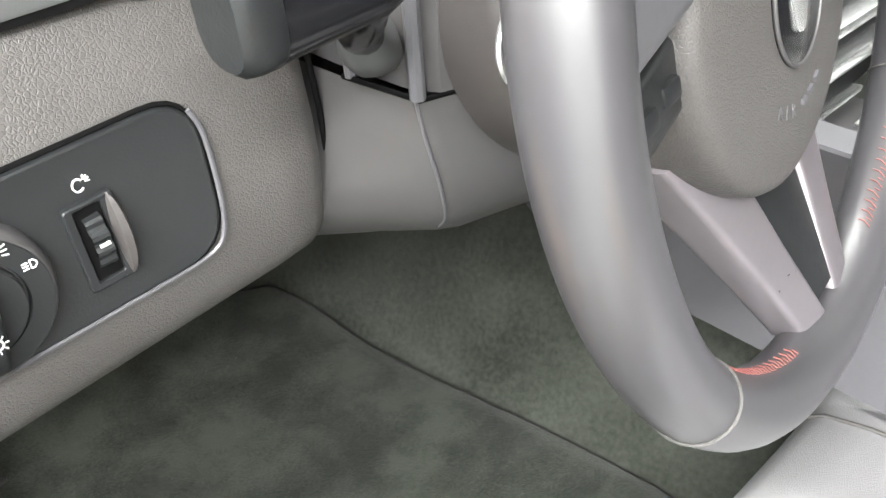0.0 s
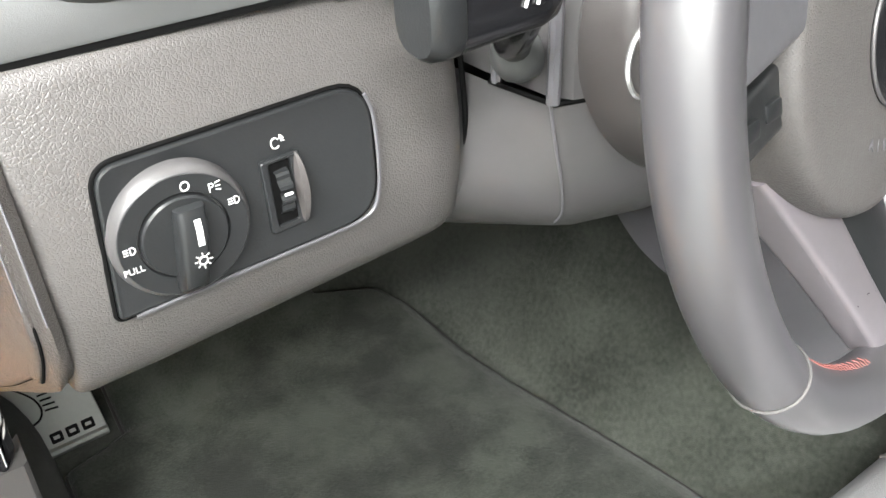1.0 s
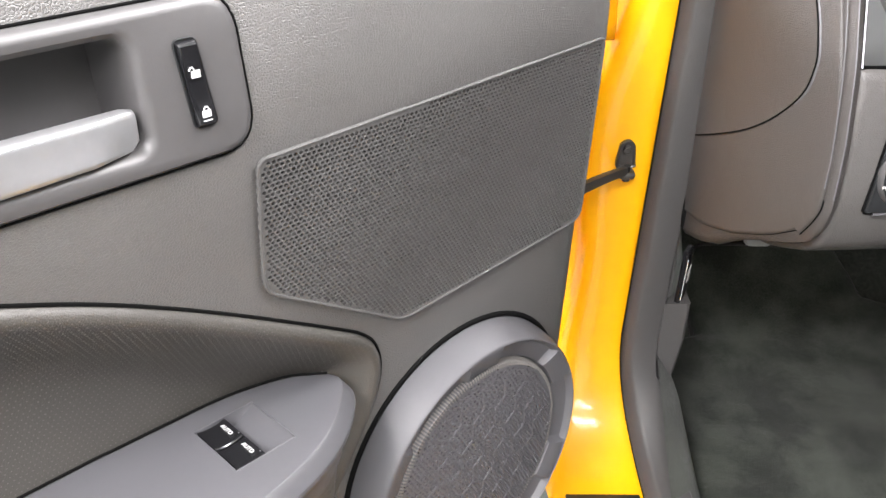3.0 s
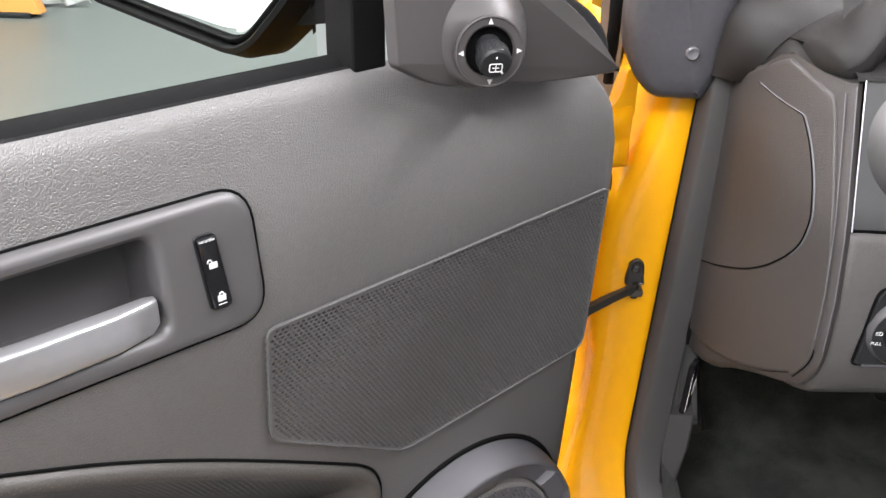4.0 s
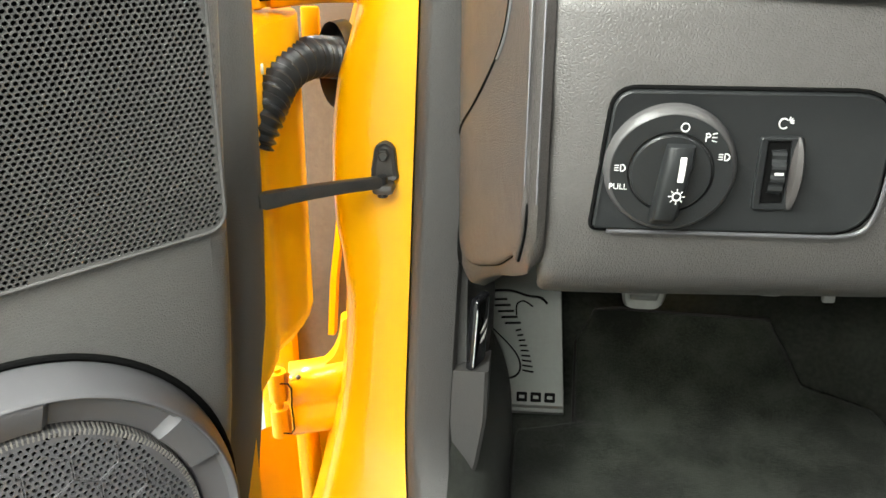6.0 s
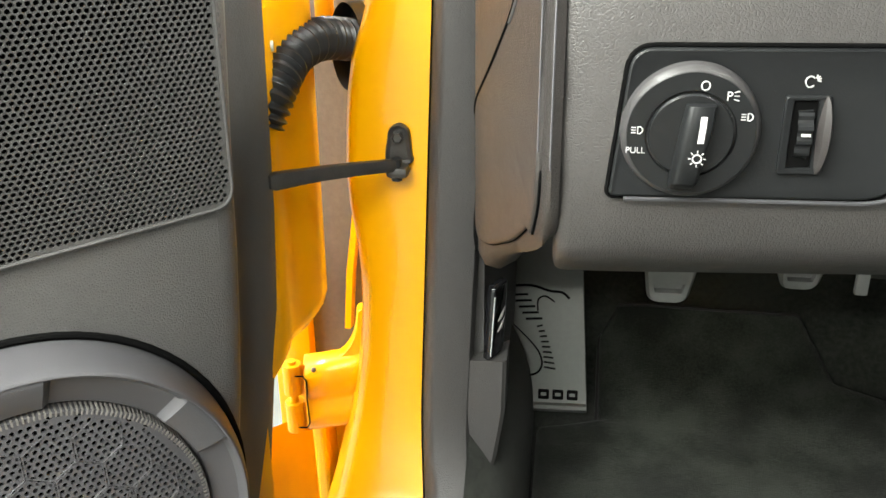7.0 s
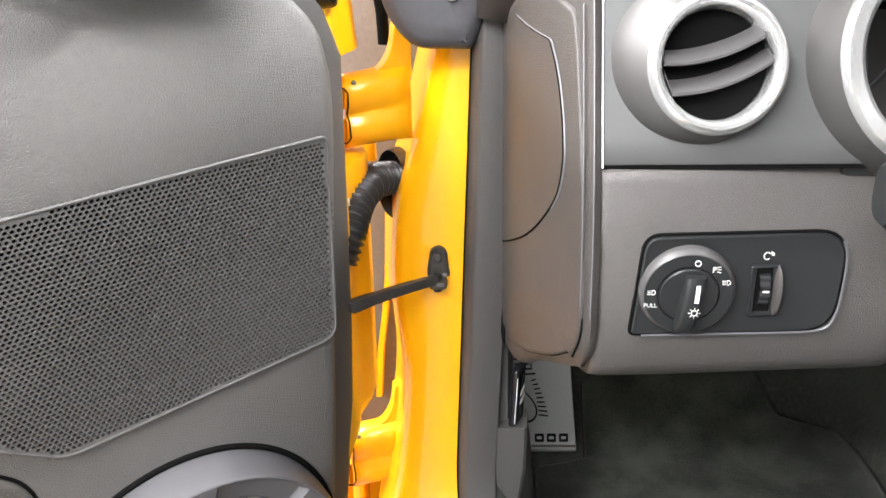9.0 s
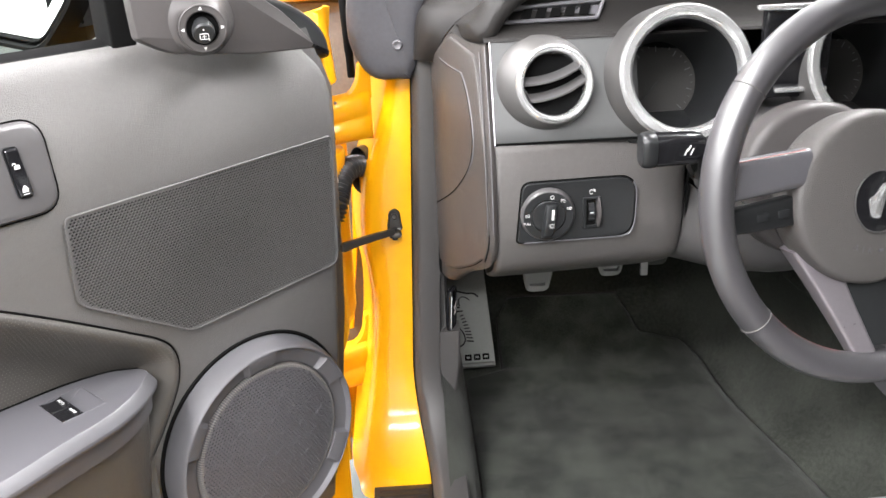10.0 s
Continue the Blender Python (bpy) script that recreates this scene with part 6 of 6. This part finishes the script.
part("hub_back", turned([(0.0, -0.09), (0.07, -0.085), (0.0795, -0.060), (0.0790, -0.045)], on_w, 48), BLACK, wheel, "dark hub back", 45)
badge = part("badge", turned([(0.0265, -0.010), (0.0270, -0.0050), (0.0255, -0.0040), (0.0, -0.0034)], lambda a, b, h: on_w(a, b * 1.12 - 0.002, h), 40), GLOSS, hub, "round gloss black badge with a plain silver shape", 40)
part("badge_ring", tube([on_w(0.0265 * math.cos(t), 0.0297 * math.sin(t) - 0.002, -0.0042) for t in np.linspace(0, 2 * math.pi, 36, endpoint=False)], 0.0010, 6, True), SMOOTH, hub, "thin ring")
part("badge_shape", plate(rounded([(-0.010, -0.016), (0.000, -0.018), (0.004, -0.002), (0.012, 0.010), (0.004, 0.016), (-0.004, 0.006), (-0.012, 0.002)], 0.003, 3), lambda a, b, h: on_w(a, b, -0.0032 + h), [(0, -0.001), (0, 0.001), (0.001, 0.0016)]), SILVER, hub, "plain silver shape")
for k, sign in enumerate("AIR"):
    t = radians(242 + k * 9.0)
    text("lettering", sign, 0.0085, frame_of(on_w(0.050 * math.cos(t), 0.050 * math.sin(t), -0.0060), (-math.sin(t), math.cos(t), 0), (-math.cos(t), -math.sin(t), 0)), SWITCHGREY, hub)
bm = bmesh.new()
for k in range(3):
    t = radians(274 + k * 9.5)
    tube([on_w(0.050 * math.cos(t - 0.045), 0.050 * math.sin(t - 0.045), -0.0064), on_w(0.050 * math.cos(t + 0.045), 0.050 * math.sin(t + 0.045), -0.0064)], 0.0018, 4, bm=bm)
part("marking_bar", bm, SWITCHGREY, hub, "plain grey bars in place of lettering", 0)
for side in (-1, 1):
    # side spoke: leather grip on top, buttons below
    rings = []
    for t in np.linspace(0, 1, 6):
        x = 0.070 + 0.094 * t
        rings.append([Vector((side * x, b + 0.028 - 0.004 * t, -0.020 + 0.012 * t + a)) for a, b in rrect(-0.012, 0.009 - 0.001 * t, -0.018 - 0.001 * t, 0.019 + 0.001 * t, 0.007, 4)])
    spoke = part("side_spoke", loft(rings, True, True, True), SWITCHGREY, wheel, "padded side spoke", 45)
    rings = []
    for t in np.linspace(0, 1, 6):
        x = 0.074 + 0.088 * t
        rings.append([Vector((side * x, b - 0.014 - 0.002 * t, -0.028 + 0.014 * t + a)) for a, b in rrect(-0.010, 0.008, -0.015 + 0.003 * t, 0.016 - 0.003 * t, 0.004, 3)])
    part("button_pod", loft(rings, True, True, True), BLACK, wheel, "dark button pod", 40)
    for k in range(2):
        x = side * (0.100 + 0.026 * k)
        part("button", block(x - 0.007, x + 0.007, -0.0190, -0.010, -0.020 + 0.004 * k, -0.0135 + 0.004 * k, 0.002), BLACK, wheel, "", 30)
    part("spoke_thread", tube([Vector((side * (0.078 + 0.080 * t), 0.0465 - 0.003 * t, -0.0105 + 0.011 * t)) for t in np.linspace(0, 1, 6)], 0.0006, 5), RED, wheel, "red thread along the spoke")
    # lower spoke arm
    rings = []
    for t, half in ((0, 0.021), (0.3, 0.017), (0.65, 0.0135), (1.0, 0.0115)):
        p = Vector((side * 0.056, -0.055, -0.040)).lerp(Vector((side * 0.019, -0.168, -0.004)), t)
        rings.append([p + Vector((b * (0.85 if a < 0 else 1), b * -side * 0.25, a)) for a, b in rrect(-0.024 + 0.010 * t, 0.007, -half, half, 0.004, 3)])
    part("lower_spoke", loft(rings, True, True, True), SPOKE, wheel, "satin grey metal spoke", 40)
rings = []
for t, half in ((0, 0.034), (0.5, 0.022), (1.0, 0.013)):
    p = Vector((0, -0.062, -0.037)).lerp(Vector((0, -0.160, -0.004)), t)
    rings.append([p + Vector((b, 0, a)) for a, b in rrect(-0.004, 0.004, -half, half, 0.002, 2)])
part("spoke_web", loft(rings, True, True, True), BLACK, wheel, "black slot between the spokes", 40)

# ---- driver's seat: only its front bolster comes into view ----
seat = thing("front_seat", "grey leather driver's seat with raised side bolster", "seat")
rings = []
for y, top in ((0.206, 0.372), (0.201, 0.391), (0.188, 0.402), (0.155, 0.412), (0.08, 0.421), (0.0, 0.426), (-0.2, 0.430), (-0.5, 0.430)):
    rings.append([Vector((0.205 + dx, y, max(0.30, top + dz))) for dx, dz in ((-0.02, -0.10), (-0.016, -0.06), (-0.004, -0.022), (0.018, -0.005), (0.045, 0.0), (0.08, -0.003), (0.12, -0.006), (0.18, -0.008), (0.24, -0.006), (0.28, -0.003), (0.315, 0.0), (0.345, -0.006), (0.37, -0.025), (0.385, -0.06), (0.39, -0.10))])
part("cushion", loft(rings, False, True), LEATHER, seat, "smooth grey leather cushion", 70)
part("cushion_seam", tube([r[5] + Vector((0, 0, 0.0008)) for r in rings[1:]], 0.0016, 6), GREYTHREAD, seat, "stitched seam")
part("cushion_seam", tube([r[9] + Vector((0, 0, 0.0008)) for r in rings[1:]], 0.0016, 6), GREYTHREAD, seat, "stitched seam")
part("seat_base", block(0.21, 0.55, -0.5, 0.15, 0.25, 0.36, 0.01), BLACK, seat, "black seat base", 30)

# ---- centre console ----
console = thing("centre_console", "dark centre console with silver trim", "centre console")
part("console_body", block(0.60, 0.86, -0.6, 0.36, 0.30, 0.545, 0.012), SMOOTH, console, "", 30)
SIDE = rounded([(0.53, 0.63), (0.518, 0.485), (0.466, 0.449), (0.415, 0.435), (0.368, 0.431), (-0.4, 0.425), (-0.4, 0.60), (0.25, 0.60)], [0.005, 0.02, 0.03, 0.03, 0.03, 0.005, 0.005, 0.02], 4)
part("console_side", plate(SIDE, lambda a, b, h: Vector((0.483 - h + 0.12 * max(0, b - 0.45), a, b)), [(0, -0.03), (0, -0.002), (0.002, 0.0)]), SWITCHGREY, console, "smooth grey side panel of the console", 40)
part("console_front", loft([[(x, 0.37, 0.50), (x, 0.30, 0.52), (x, 0.315, 0.66), (x, 0.335, 0.80), (x, 0.45, 0.80)] for x in (0.585, 0.875)], False), BLACK, console, "dark centre stack", 30)
for z, h in ((0.535, 0.012), (0.575, 0.014), (0.61, 0.010)):
    part("silver_strip", block(0.60, 0.86, 0.292, 0.312, z, z + h, 0.003), SILVER, console, "satin silver strip", 30)
part("console_plate", block(0.63, 0.83, -0.1, 0.27, 0.545, 0.550, 0.002), SILVER, console, "satin silver plate", 30)

# ---- plain unseen shell, added to close the cabin and shape its light ----
part("roof_lining", block(0.07, 1.30, -1.3, 0.30, 1.25, 1.28), LINING, None, "plain dark roof lining, added out of view", 0, "structure")
part("cabin_side", block(1.36, 1.40, -1.3, 1.0, 0.2, 0.95), LINING, None, "plain dark far side of the cabin", 0, "structure")
part("cabin_rear", block(-0.05, 1.40, -1.34, -1.30, 0.2, 1.28), LINING, None, "plain dark rear of the cabin", 0, "structure")

# unseen windscreen and pillar, added to shade the dashboard; the glass casts no shadow
screen = loft([[(x, 0.29, 1.245), (x, 0.29, 1.238), (x, 1.02, 0.985), (x, 1.02, 0.992)] for x in (-0.04, 1.36)], True, True, True)
part("windscreen", screen, GLASS, None, "sloping tinted windscreen, added out of view", 0, "structure").visible_shadow = False
rings = [[Vector((x + a, y + b, z)) for a, b in rrect(-0.03, 0.03, -0.03, 0.03, 0.012, 3)] for x, y, z in ((-0.095, 0.98, 0.97), (-0.07, 0.66, 1.10), (-0.045, 0.30, 1.235))]
part("windscreen_pillar", loft(rings, True, True, True), YELLOW, car, "yellow windscreen pillar, added out of view", 50)
